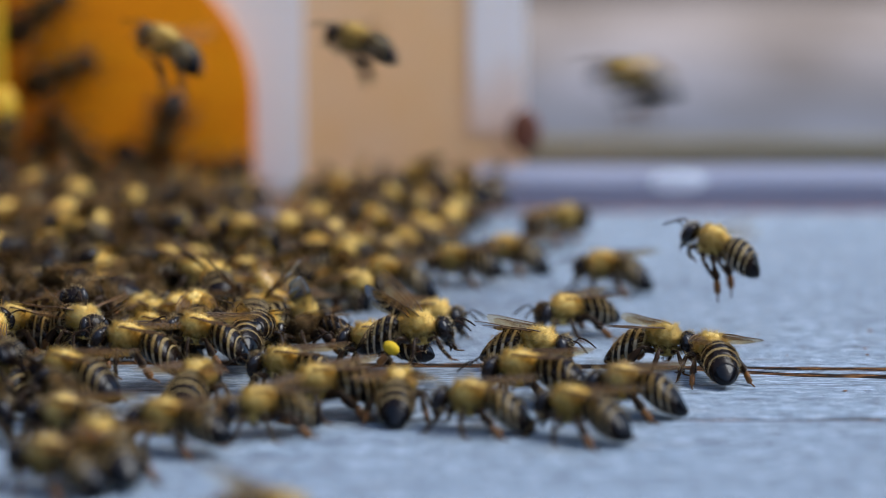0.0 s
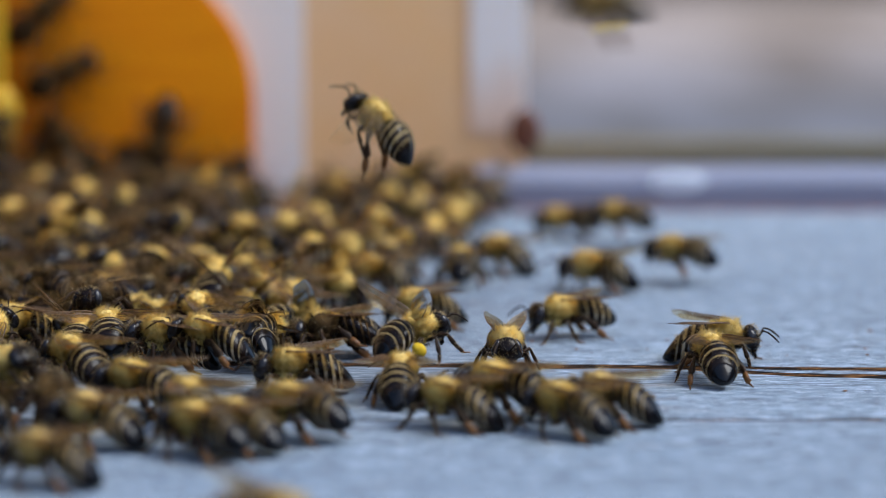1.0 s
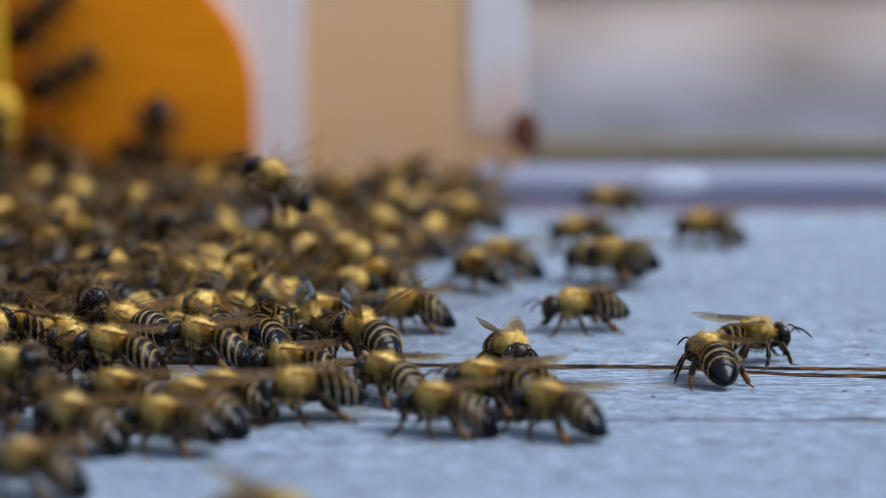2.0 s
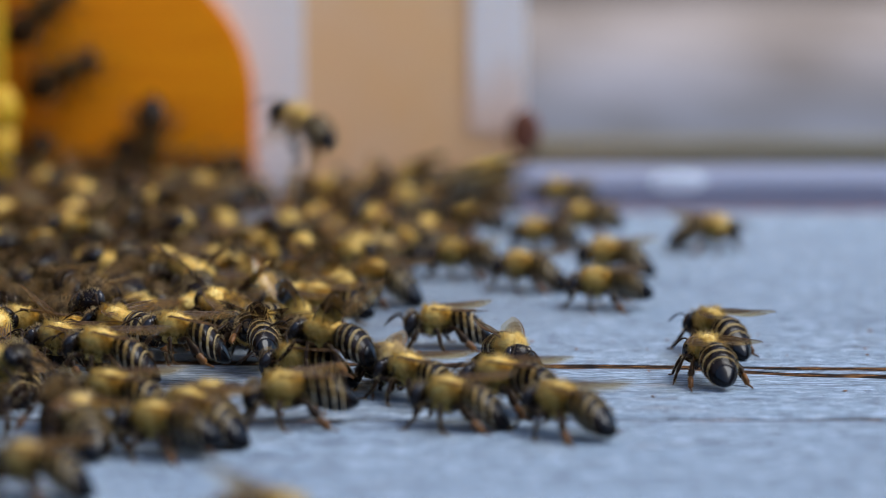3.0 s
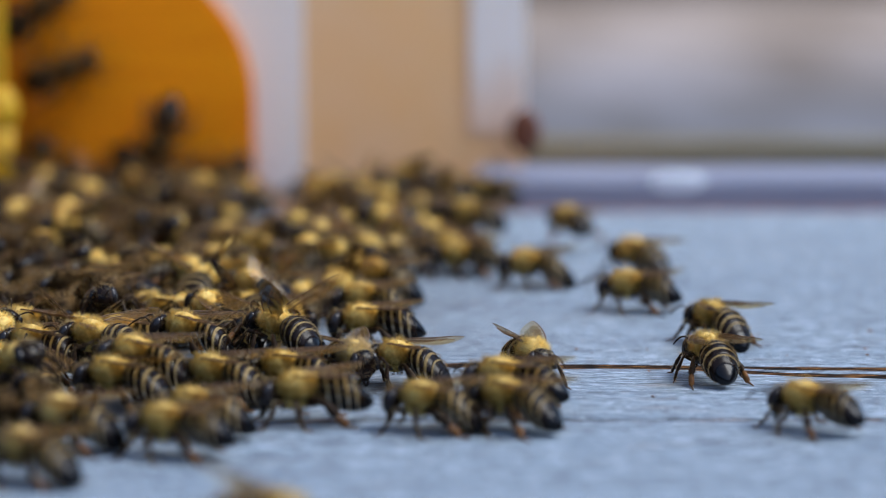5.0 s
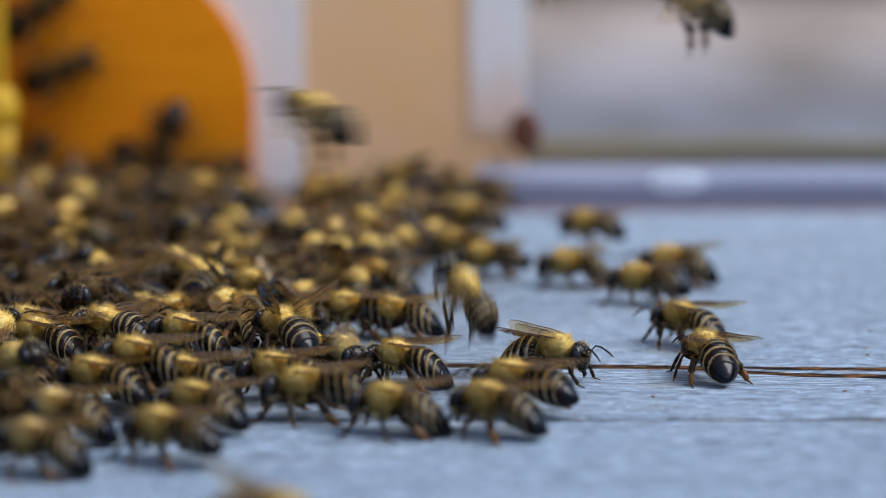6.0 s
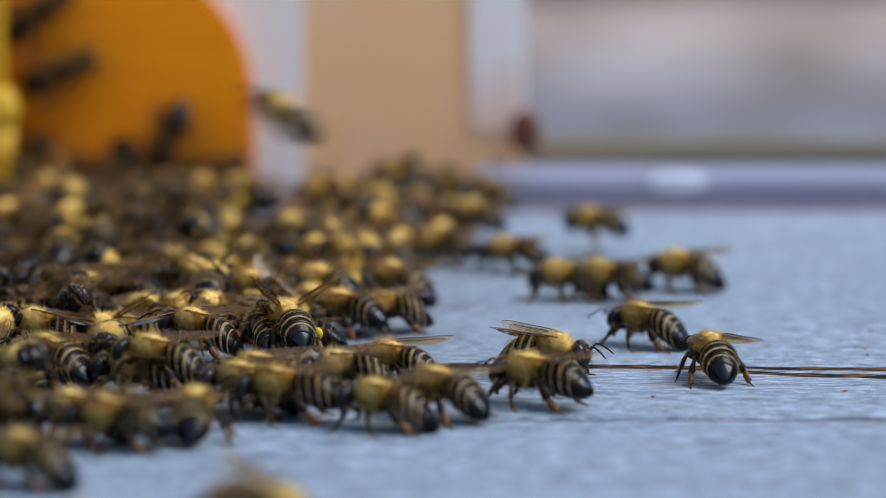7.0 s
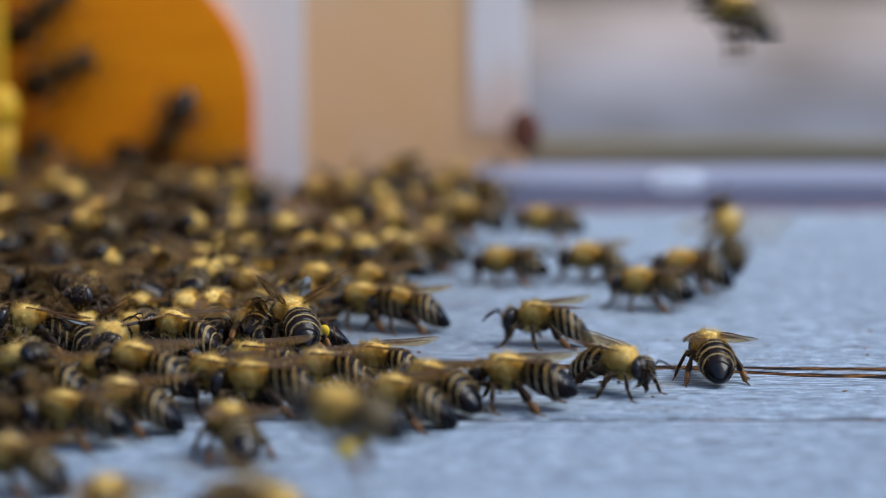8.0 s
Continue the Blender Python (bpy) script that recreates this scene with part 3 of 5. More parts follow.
# ---- crumbs of wax and bark on the board ----
rng = random.Random(5)
bm = bmesh.new()
for k in range(44):
    x, y = rng.uniform(-5, 55), rng.choice([rng.gauss(304, 2.5), rng.gauss(302, 8), rng.gauss(290, 14), rng.uniform(262, 330)])
    r = 0.08 + 0.3 * rng.random() ** 3
    ball(bm, (x, y, r * 0.45), (r * rng.uniform(0.8, 1.8), r * rng.uniform(0.6, 1.2), r * rng.uniform(0.25, 0.5)), (rng.uniform(-20, 20), rng.uniform(-20, 20), rng.uniform(0, 180)), 5, 4)
bmesh.ops.transform(bm, matrix=Matrix.Scale(MM, 4), verts=bm.verts)
crumbs = new("wax_crumbs", mesh_of("wax_crumbs", bm, [CRUMB]))
tagged(crumbs, "small orange-brown wax crumbs scattered on the board", "crumbs", kind="stuff")

# ---- unseen plain timber walls added around the camera to cut light and reflections ----
ADDED_TIMBER = painted_wood("dark_added_timber", (0.035, 0.028, 0.02), (0.06, 0.045, 0.03))
for name, lo, hi in (("wall_south", (-1600, -1260, -450), (1600, -1200, 600)), ("wall_west", (-1660, -1260, -450), (-1600, 900, 1600)), ("wall_north", (-9000, 12500, -450), (9000, 12600, 7000)), ("wall_east", (1600, -1260, -450), (1660, 900, 900))):
    bm = bmesh.new()
    box(bm, lo, hi)
    bmesh.ops.recalc_face_normals(bm, faces=bm.faces)
    bmesh.ops.transform(bm, matrix=Matrix.Scale(MM, 4), verts=bm.verts)
    tagged(new(name, mesh_of(name, bm, [ADDED_TIMBER], False)), "unseen dark timber wall added to cut light and reflections", "wall", kind="structure")


# ---- the bees ----
ON_WOOD = "honey bee worker with golden thorax fur"
KINDS = {
    "std": [honey_bee(ON_WOOD + ", walking on grey wood", 1, 2.1, 0.2, splay=22), honey_bee(ON_WOOD + ", abdomen lowered to the wood", 2, 2.6, 0.2, splay=27),
            honey_bee(ON_WOOD + ", striped abdomen held level", 3, 1.3, 0.1, size=1.06, splay=15)],
    "pale": [honey_bee("pale-furred honey bee worker standing on the grey board", 4, 2.4, 0.2, pale=True)],
    "open": [honey_bee("honey bee worker with half-opened wings on the board", 5, 0.9, 0.2, "open")],
    "lifted": [honey_bee("honey bee worker with wings lifted over its back", 10, 1.8, 0.2, "lifted")],
    "raised_load": [honey_bee("honey bee worker with raised amber wings and yellow pollen loads", 6, 1.3, 0.4, "raised", pollen=-1)],
    "fly": [honey_bee("flying honey bee with hanging legs and spread wings", 7, 0.8, 0.3, "spread", "hanging")],
    "flyt": [honey_bee("flying honey bee with legs tucked under its body", 19, 0.8, 0.3, "spread", "tucked")],
    "flyp": [honey_bee("flying honey bee carrying bright yellow pollen loads", 8, 0.7, 0.3, "spread", "hanging", True)],
    "throng": [honey_bee("honey bee worker in the throng before the hive", 11, 2.0, 0.3, dense=False),
               honey_bee("honey bee worker pushing through the throng", 12, 2.6, 0.3, dense=False),
               honey_bee("dark-striped honey bee worker in the throng", 13, 1.3, 0.1, size=1.06, dense=False)],
    "throng_pale": [honey_bee("pale-furred honey bee worker in the throng", 14, 2.2, 0.3, pale=True, dense=False)],
    "throng_open": [honey_bee("honey bee worker in the throng with lifted wings", 15, 2.0, 0.3, "lifted", dense=False)],
    "throng_raised": [honey_bee("honey bee worker in the throng with raised wings", 16, 1.3, 0.4, "raised", dense=False)],
    # these two kinds are coloured dark in place of real shade
    "throng_dark": [honey_bee("honey bee worker in the throng, darkened to stand for shade", 18, 2.0, 0.2, dense=False, dark=True)],
    "wall": [honey_bee("honey bee clinging to the hive front, darkened as if in shade", 17, 0.8, 0.1, dense=False, dark=True)],
    "load": [honey_bee("honey bee worker with yellow pollen loads on its hind legs", 9, 0.9, 0.2, pollen=True, dense=False)],
}
USED = {}
TAKEN = []


def bee_of(kind):
    """The next bee of a kind: the first ones as built, then copies."""
    k = USED[kind] = USED.get(kind, -1) + 1
    made = KINDS[kind]
    if k < len(made):
        return made[k]
    bee = copy_thing(made[k % len(made)], Matrix())
    for o in (bee, *bee.children_recursive):
        o.animation_data_clear()
    g = 0.94 + 0.13 * ((k * 0.618) % 1.0)
    bee.scale = (g, g, g)
    return bee


def legs_of(bee):
    return [o for o in bee.children if o.name.split(".")[0].endswith("leg")]


def stride(bee, spans, rng):
    """Alternating steps of the six legs while the bee walks; spans of (start, end) seconds."""
    for k, leg in enumerate(legs_of(bee)):
        rest = leg.matrix_basis.copy()
        sign = 1 if k in (0, 2, 4) else -1
        rows = [(0.0, rest)]
        for a, b in spans:
            n = max(2, int((b - a) / 0.1))
            for i in range(n + 1):
                t = a + (b - a) * i / n
                if t > rows[-1][0] + 0.05 and t < 7.99:
                    rows.append((t, rest @ pose(0, 0, 0, 0, 0, sign * (1 if i % 2 else -1) * rng.uniform(7, 15))))
        walk(leg, rows + [(8.0, rest)])
        leg.matrix_basis = rest


def crawl(kind, lift, rows, step=True, pitch=0.0, roll=0.0):
    """A bee walking on the board: rows of seconds, x, y (mm) and heading (degrees)."""
    bee = bee_of(kind)
    poses = [(t, pose(x * MM, y * MM, lift * MM, roll, -pitch - 2 * lift, h)) for t, x, y, h in rows]
    if rows[-1][0] < 8:
        poses.append((8.0, poses[-1][1]))
    walk(bee, poses)
    if step:
        TAKEN.append(rows)
        spans = [(p[0], q[0]) for p, q in zip(rows, rows[1:]) if math.hypot(p[1] - q[1], p[2] - q[2]) > 2.5 * (q[0] - p[0]) + 0.6]
        stride(bee, spans, random.Random(int(rows[0][1] * 10)))
    return bee


def fly(kind, rows):
    """A bee on the wing: rows of seconds, x, y, z (mm), heading and nose-up tilt (degrees). On the boards it folds its wings and spreads its legs."""
    bee = bee_of(kind)
    poses = [(t, pose(x * MM, y * MM, z * MM, 0, -p, h)) for t, x, y, z, h, p in rows]
    if rows[0][0] > 0:
        poses.insert(0, (0.0, poses[0][1]))
    if rows[-1][0] < 8:
        poses.append((8.0, poses[-1][1]))
    walk(bee, poses)
    up = [i for i, r in enumerate(rows) if r[3] >= 6]
    first_up, last_up = max(up[0] - 1, 0), min(up[-1] + 1, len(rows) - 1)
    a, b = rows[first_up][0], rows[last_up][0]
    stands, lands = rows[first_up][3] < 6 and a > 0, rows[last_up][3] < 6 and b < 8
    for o in bee.children:
        rest = o.matrix_basis.copy()
        sign = 1 if o.location.y > 0 else -1
        if "wing" in o.name:
            still = rest @ pose(0, 0, 0, 0, 0, sign * (64 if "fore" in o.name else 46))
            n = int((b - a) * FPS) - 1
            move = [(a + i / FPS, rest @ pose(0, 0, 0, sign * (42 if i % 2 else -42), 0, sign * (8 if i % 2 else -6))) for i in range(1, n + 1)]
        elif "leg" in o.name:
            still = rest @ pose(0, 0, 0, sign * 48, 0, 0)
            move = [(a + 0.1, rest), (b - 0.08, rest)]
        else:
            continue
        first = [(0.0, still if stands else rest)] + ([(a, still if stands else rest)] if a > 0.05 else [])
        last = ([(b, still if lands else rest)] if b < 7.95 else []) + [(8.0, still if lands else rest)]
        walk(o, first + move + last)
        o.matrix_basis = rest


def crowd():
    """The throng before the hive: bees that shuffle about in one place."""
    rng = random.Random(11)
    edge = [(-60, 236), (-42, 243), (-24, 254), (-15, 272), (-14, 300), (-8, 345), (3, 395), (8, 428), (-95, 430), (-95, 300)]

    def inside(x, y):
        c = False
        for (x0, y0), (x1, y1) in zip(edge, edge[1:] + edge[:1]):
            if (y0 > y) != (y1 > y) and x < (x1 - x0) * (y - y0) / (y1 - y0) + x0:
                c = not c
        return c
    spots = []
    for _ in range(9000):
        x, y = rng.uniform(-95, 12), rng.uniform(236, 430)
        if x < -0.185 * y - 4 or not inside(x, y) or (abs(x + 25) < 8 and y > 370):
            continue
        h = rng.gauss(*((95, 24) if y > 330 else (112, 38))) if rng.random() < 0.78 else rng.uniform(0, 360)
        ok = all(sum(math.hypot((x - r[1]) / 1.25, y - r[2]) < 5.0 for r in rows) < 2 for rows in TAKEN)
        for u, v, g in spots if ok else ():
            a = radians((h + g) / 2)
            dx, dy = x - u, y - v
            along, across = dx * math.cos(a) + dy * math.sin(a), -dx * math.sin(a) + dy * math.cos(a)
            if (along / 8.0) ** 2 + (across / 4.3) ** 2 < 1:
                ok = False
                break
        if ok:
            spots.append((x, y, h))
    upper = []
    for _ in range(1500):
        x, y, h = rng.uniform(-80, 0), rng.uniform(255, 415), rng.uniform(0, 360)
        if x > -0.17 * y - 2 and inside(x - 4, y) and inside(x + 7, y) and abs(x + 25) > 12 and all(math.hypot(x - u, y - v) > 11.5 for u, v, g in upper) \
                and all(math.hypot(x - r[1], y - r[2]) > 9 for rows in TAKEN for r in rows):
            upper.append((x, y, h))
    for x, y, h in spots + upper:
        # darkened bees prevail at the left and back, standing in for shade there
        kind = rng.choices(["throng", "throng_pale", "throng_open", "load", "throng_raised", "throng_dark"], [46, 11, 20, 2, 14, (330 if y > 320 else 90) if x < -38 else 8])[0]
        rows, t, lift = [], 0.0, rng.choice([0, 0, 0.6, 1.5, 2.8])
        if (x, y, h) in upper:
            lift = rng.uniform(3.2, 4.8)
        dx = dy = dh = 0.0
        while t < 8.0:
            rows.append((t, x + dx, y + dy, h + dh))
            t += rng.uniform(0.4, 1.1)
            dx, dy = 0.75 * dx + rng.gauss(0, 1.1), 0.75 * dy + rng.gauss(0, 1.1)
            dh = 0.7 * dh + rng.gauss(0, 9)
        rows.append((8.0, x + dx, y + dy, h + dh))
        crawl(kind, lift, rows, False, rng.gauss(0, 8) if lift < 0.4 else rng.gauss(5, 17), rng.gauss(0, 5 if lift < 0.4 else 15))


def on_wall(kind, x, y, z, roll, rows):
    """A bee clinging to the upright hive front; roll turns it in the plane of the wall."""
    bee = bee_of(kind)
    bee.scale = (1.3, 1.3, 1.3)
    walk(bee, [(t, Matrix.Translation(((x + dx) * MM, y * MM, (z + dz) * MM)) @ pose(0, 0, 0, 90, 0, 0) @ pose(0, 0, 0, 0, 0, roll + dr)) for t, dx, dz, dr in rows])


def motions():
    on_wall("wall", -69.0, 440.6, 33.5, 38, [(0.0, 0, 0, 0), (2.2, 0.4, 0.2, 6), (5.2, -0.3, 0.5, -4), (8.0, 0.2, 0, 3)])
    on_wall("wall", -65.0, 440.6, 23.2, 24, [(0.0, 0, 0, 0), (2.4, 0.5, -0.2, 5), (5.0, 0.2, 0.3, -3), (8.0, -0.3, 0, 2)])
    on_wall("wall", -49.0, 440.6, 11.0, -108, [(0.0, 0, 0, 0), (1.5, -1.0, -1.5, 10), (3.2, -2.5, -1.5, 12), (4.5, -1.0, -1, 5), (6.5, 0, -2, -4), (8.0, 0.8, 0.5, -10)])
    on_wall("wall", -66.0, 440.6, 11.5, 125, [(0.0, 0, 0, 0), (1.5, -1.0, -1, 10), (3.0, -6, -6, 20), (8.0, -7, -7, 20)])
    for x, z, r, d in ((-71.0, 6.5, 70, 0.6), (-62.5, 4.0, 150, -0.8), (-56.0, 5.5, 30, 0.7), (-44.5, 4.0, 165, -0.5), (-38.5, 5.0, 20, 0.6), (-52.0, 2.5, -60, 0.9)):
        on_wall("wall", x, 440.6, z, r, [(0.0, 0, 0, 0), (1.7, d, 0.4, 9 * d), (3.4, -d, 0.8, -12 * d), (5.1, 0.5 * d, 0, 8 * d), (6.6, -d, 0.6, -6 * d), (8.0, 0, 0.2, 4 * d)])
    on_wall("wall", -74.0, 423.7, 12.0, 80, [(0.0, 0, 0, 0), (1.5, -0.5, 1, 8), (2.9, -5, 1.5, 20), (3.4, -14, 3, 40), (8.0, -15, 3, 40)])
    on_wall("wall", -75.0, 423.7, 3.0, 100, [(0.0, 0, 2, 0), (1.5, 0, 3, -8), (3.4, -1, -4, 10), (8.0, -2, -6, 0)])
    crawl("std", 0, [(0, 30.0, 277.0, 99), (0.5, 29.9, 277.0, 99), (1, 29.9, 277.0, 98), (1.5, 29.8, 276.7, 100), (3, 29.4, 276.0, 103), (3.5, 29.3, 275.3, 105), (4, 29.0, 274.9, 107), (4.5, 29.5, 276.0, 104), (6, 29.5, 278.0, 105), (6.5, 29.5, 277.0, 103), (7, 30.0, 277.4, 98), (7.5, 29.8, 277.0, 94), (8, 29.9, 278.1, 95)])
    crawl("std", 0, [(0, 25.3, 282.8, -22), (0.5, 28.6, 284.3, -5), (1, 32.7, 286.2, -8), (1.5, 36.0, 285.8, -18), (1.7, 36.5, 285.0, -12), (2.3, 35.9, 290.3, 55), (2.8, 32.4, 293.5, 114), (3, 31.7, 293.5, 120), (3.5, 32.2, 295.1, 119), (4, 32.6, 297.5, 119), (4.5, 33.0, 299.1, 117), (5.8, 29.4, 299.1, 132), (6, 28.6, 298.3, 135), (6.5, 27.5, 295.9, 138), (7, 23.5, 297.9, 145), (7.5, 18.1, 299.1, 154), (8, 11.0, 298.3, 173)])
    crawl("std", 0, [(0, 14.9, 303.3, 202), (0.5, 14.3, 304.5, 200), (1, 14.2, 302.4, 200), (1.5, 14.0, 301.6, 198), (2.8, 20.4, 323.9, 180), (3, 20.0, 325.0, 172), (3.5, 20.8, 321.5, 160), (4, 24.0, 321.0, 150), (4.5, 23.3, 321.0, 156), (6, 25.5, 328.8, 160), (6.5, 21.8, 328.8, 165), (7, 20.8, 331.7, 165), (7.5, 23.1, 331.7, 163), (8, 25.6, 324.9, 160)])
    crawl("std", 0, [(0, 21.7, 338.9, 152), (0.5, 21.5, 342.6, 150), (1, 19.6, 338.9, 160), (1.5, 20.5, 345.3, 165), (3, 22.8, 350.8, 160), (3.5, 26.1, 369.7, 100), (4, 25.7, 363.6, 98), (4.5, 25.4, 357.7, 105), (6, 31.0, 344.2, 160), (6.5, 29.7, 342.6, 152), (7, 31.8, 340.0, 150), (7.5, 33.0, 345.3, 165), (8, 32.5, 340.0, 160)])
    fly("fly", [(0, 31.8, 305.0, 8.6, 152, 22), (0.2, 31.8, 318.0, 6.4, 153, 14), (0.5, 31.9, 345.3, 1.4, 155, 2), (1, 31.6, 346.4, 1.4, 155, 2), (1.5, 25.7, 331.7, 1.4, 150, 2), (3, 20.7, 382.5, 1.4, 178, 2), (3.5, 15.4, 386.5, 1.4, 180, 2), (4, 14.2, 377.3, 1.4, 200, 2), (4.5, 16.5, 381.2, 1.4, 100, 2), (6, 21.0, 373.4, 1.4, 150, 2), (6.5, 21.9, 376.6, 1.4, 150, 2), (7, 21.9, 377.3, 1.4, 150, 2), (7.5, 17.5, 373.4, 1.4, 160, 2), (8, 14.4, 377.3, 1.4, 175, 2)])
    crawl("std", 0, [(0, 9.0, 356.5, 150), (0.5, 7.0, 356.5, 145), (1, 7.8, 356.5, 135), (1.5, 7.0, 356.5, 145), (3, 10.4, 340.0, 160), (3.5, 4.7, 341.0, 150), (4, 6.0, 345.3, 185), (4.5, 8.3, 342.6, 165), (6, 16.8, 342.6, 182), (6.5, 17.7, 337.3, 172), (7, 15.2, 332.2, 178), (7.5, 17.3, 337.3, 182), (8, 19.9, 348.0, 172)])
    crawl("std", 0, [(0, 15.9, 387.9, 195), (0.5, 15.7, 393.4, 195), (1, 17.8, 390.6, 180), (1.5, 20.5, 383.8, 178), (3, 13.7, 376.0, 175), (3.5, 9.5, 394.8, 170), (4, 8.5, 389.2, 170), (4.5, 1.3, 356.5, 178), (6, 5.3, 350.8, 178), (6.5, 7.8, 356.5, 160), (7, 8.6, 356.5, 163), (7.5, 5.7, 350.8, 178), (8, 7.7, 345.3, 172)])
    crawl("std", 0, [(0, 85.9, 387.9, 180), (1.1, 75.3, 387.9, 180), (1.3, 67.0, 386.5, 180), (1.5, 56.8, 383.8, 180), (1.7, 47.2, 381.2, 178), (2.3, 37.8, 382.5, 130), (2.8, 37.8, 379.8, 30), (3, 41.2, 377.3, 5), (3.5, 55.2, 379.8, 0), (3.8, 62.8, 373.4, -2), (4.1, 71.5, 374.7, 0), (8, 86.4, 374.7, 0)])
    crawl("lifted", 0, [(0, 11.0, 280.6, -20), (0.5, 7.8, 282.4, -75), (1, 7.2, 280.6, -90), (1.5, 7.7, 278.4, -80), (3, 7.6, 276.3, -75), (3.5, 8.2, 273.5, -75), (4, 7.6, 267.5, -65), (4.5, 9.0, 272.9, -85), (5.8, 11.9, 274.2, -35), (6, 12.7, 276.3, -28), (6.5, 12.0, 279.5, -16), (7, 12.7, 277.0, -18), (7.5, 16.0, 273.5, -26), (8, 19.4, 268.5, -42)])
    crawl("std", 0, [(0, 2.6, 250.0, 162), (0.5, 2.1, 251.5, 160), (1, -0.2, 251.5, 157), (1.5, -1.4, 247.7, 160), (3, 0.3, 252.0, 160), (3.5, -2.2, 251.5, 162), (4, -2.5, 255.9, 160), (4.5, -1.1, 251.5, 164), (6, -5.9, 248.6, 165), (6.5, -5.3, 247.2, 160), (7, -7.1, 250.9, 163), (7.5, -6.0, 250.9, 160), (8, -5.2, 252.9, 160)])
    crawl("std", 0, [(0, 8.2, 264.3, 158), (0.5, 6.3, 259.9, 142), (1, 5.2, 258.0, 142), (1.5, 3.4, 258.0, 150), (3, 5.7, 260.5, 150), (3.5, 4.5, 260.5, 155), (4, 4.6, 262.1, 158), (4.5, 4.9, 260.5, 155), (5.8, 7.4, 259.9, 150), (6, 7.0, 258.9, 150), (6.5, 7.5, 260.5, 150), (7, 8.9, 263.0, 148), (7.5, 9.0, 260.5, 155), (8, 6.7, 262.1, 158)])
    crawl("std", 0, [(0, 12.8, 246.3, 142), (0.5, 11.7, 248.0, 143), (1, 11.5, 248.6, 138), (1.5, 10.1, 248.0, 142), (3, 11.5, 248.6, 140), (3.5, 10.5, 248.0, 140), (4, 8.3, 250.9, 138), (4.5, 6.6, 251.5, 142), (6, 4.3, 248.6, 145), (6.5, -0.2, 256.8, 140), (7, -0.9, 256.8, 140), (7.5, -1.9, 258.0, 150), (8, -1.7, 259.9, 140)])
    crawl("pale", 0, [(0, 18.7, 258.0, 158), (0.5, 19.1, 257.4, 155), (1, 15.9, 253.8, 155), (1.5, 12.6, 254.4, 150), (3, -5.8, 270.2, -70), (3.5, -7.5, 269.5, -72), (4, -8.1, 266.9, 140), (4.5, -8.9, 269.5, -80), (6, -11.1, 275.3, -60), (6.5, -11.3, 271.8, 200), (7, -11.8, 266.9, 185), (7.5, -12.8, 266.9, 178), (8, -13.7, 266.9, 172)])
    crawl("raised_load", 3, [(0, -2.4, 273.3, -8), (0.5, -1.0, 272.5, 12), (1, -2.4, 274.0, 48), (1.5, -5.9, 275.1, 92), (3, -13.5, 270.4, 152), (3.5, -14.2, 272.5, 150), (4, -15.2, 272.5, 142), (4.5, -19.0, 276.2, 138), (6, -18.4, 276.2, 125), (6.5, -17.4, 277.0, 112), (7, -17.9, 281.5, 110), (7.5, -17.9, 282.3, 110), (8, -17.4, 282.7, 110)])
    crawl("std", 0, [(0, -4.6, 256.7, 87), (0.5, -4.2, 259.8, 88), (1, -4.5, 265.5, 86), (1.5, -6.8, 265.5, 108), (3, -3.9, 265.5, 150), (3.5, -2.9, 273.9, 152), (4, -4.1, 273.9, 158), (4.5, -4.9, 273.6, 152), (6, -5.3, 273.6, 158), (6.5, -5.3, 274.9, 156), (7, -6.2, 273.6, 157), (7.5, -7.1, 273.6, 158), (8, -7.7, 272.2, 162)])
    crawl("std", 0, [(0, -13.3, 256.7, 192), (0.5, -17.3, 256.7, 172), (1, -15.8, 247.3, 148), (1.5, -15.2, 255.5, 195), (3, -16.5, 253.1, 188), (3.5, -17.2, 255.5, 174), (4, -17.7, 256.1, 168), (4.5, -15.4, 253.1, 190), (6, -14.9, 255.5, 178), (6.5, -15.9, 258.6, 176), (7, -17.5, 255.5, 170), (7.5, -18.7, 252.5, 170), (8, -20.4, 258.6, 178)])
    crawl("std", 0, [(0, -17.5, 268.2, 165), (0.5, -17.3, 268.8, 165), (1, -16.7, 268.2, 186), (1.5, -17.5, 269.5, 172), (3, -16.3, 270.5, 170), (3.5, -17.5, 270.2, 168), (4, -19.1, 271.5, 160), (4.5, -17.4, 268.2, 165), (6, -18.5, 265.5, 168), (6.5, -19.1, 268.2, 168), (7, -20.3, 265.5, 168), (7.5, -21.0, 268.2, 170), (8, -21.4, 271.5, 172)])
    crawl("std", 3, [(0, -27.6, 274.0, 165), (0.5, -28.1, 275.1, 165), (1, -27.1, 273.3, 165), (1.5, -26.1, 271.1, 160), (3, -30.2, 274.7, 170), (3.5, -30.0, 278.5, 165), (4, -30.1, 278.5, 163), (4.5, -29.2, 277.0, 163), (6, -29.5, 274.0, 163), (6.5, -28.6, 277.0, 163), (7, -28.7, 278.5, 163), (7.5, -29.2, 277.0, 160), (8, -30.5, 276.2, 165)])
    crawl("std", 0, [(0, -8.3, 282.8, 160), (0.5, -9.0, 294.3, 190), (1, -14.2, 290.3, 190), (1.5, -15.0, 294.3, 175), (3, -15.9, 311.0, 160), (3.5, -14.0, 300.3, 150), (4, -12.4, 294.3, 165), (4.5, -9.7, 294.3, 175), (6, -12.1, 304.5, 165), (6.5, -14.4, 308.8, 150), (7, -12.9, 306.7, 140), (7.5, -12.1, 304.5, 150), (8, -10.2, 311.0, 155)])
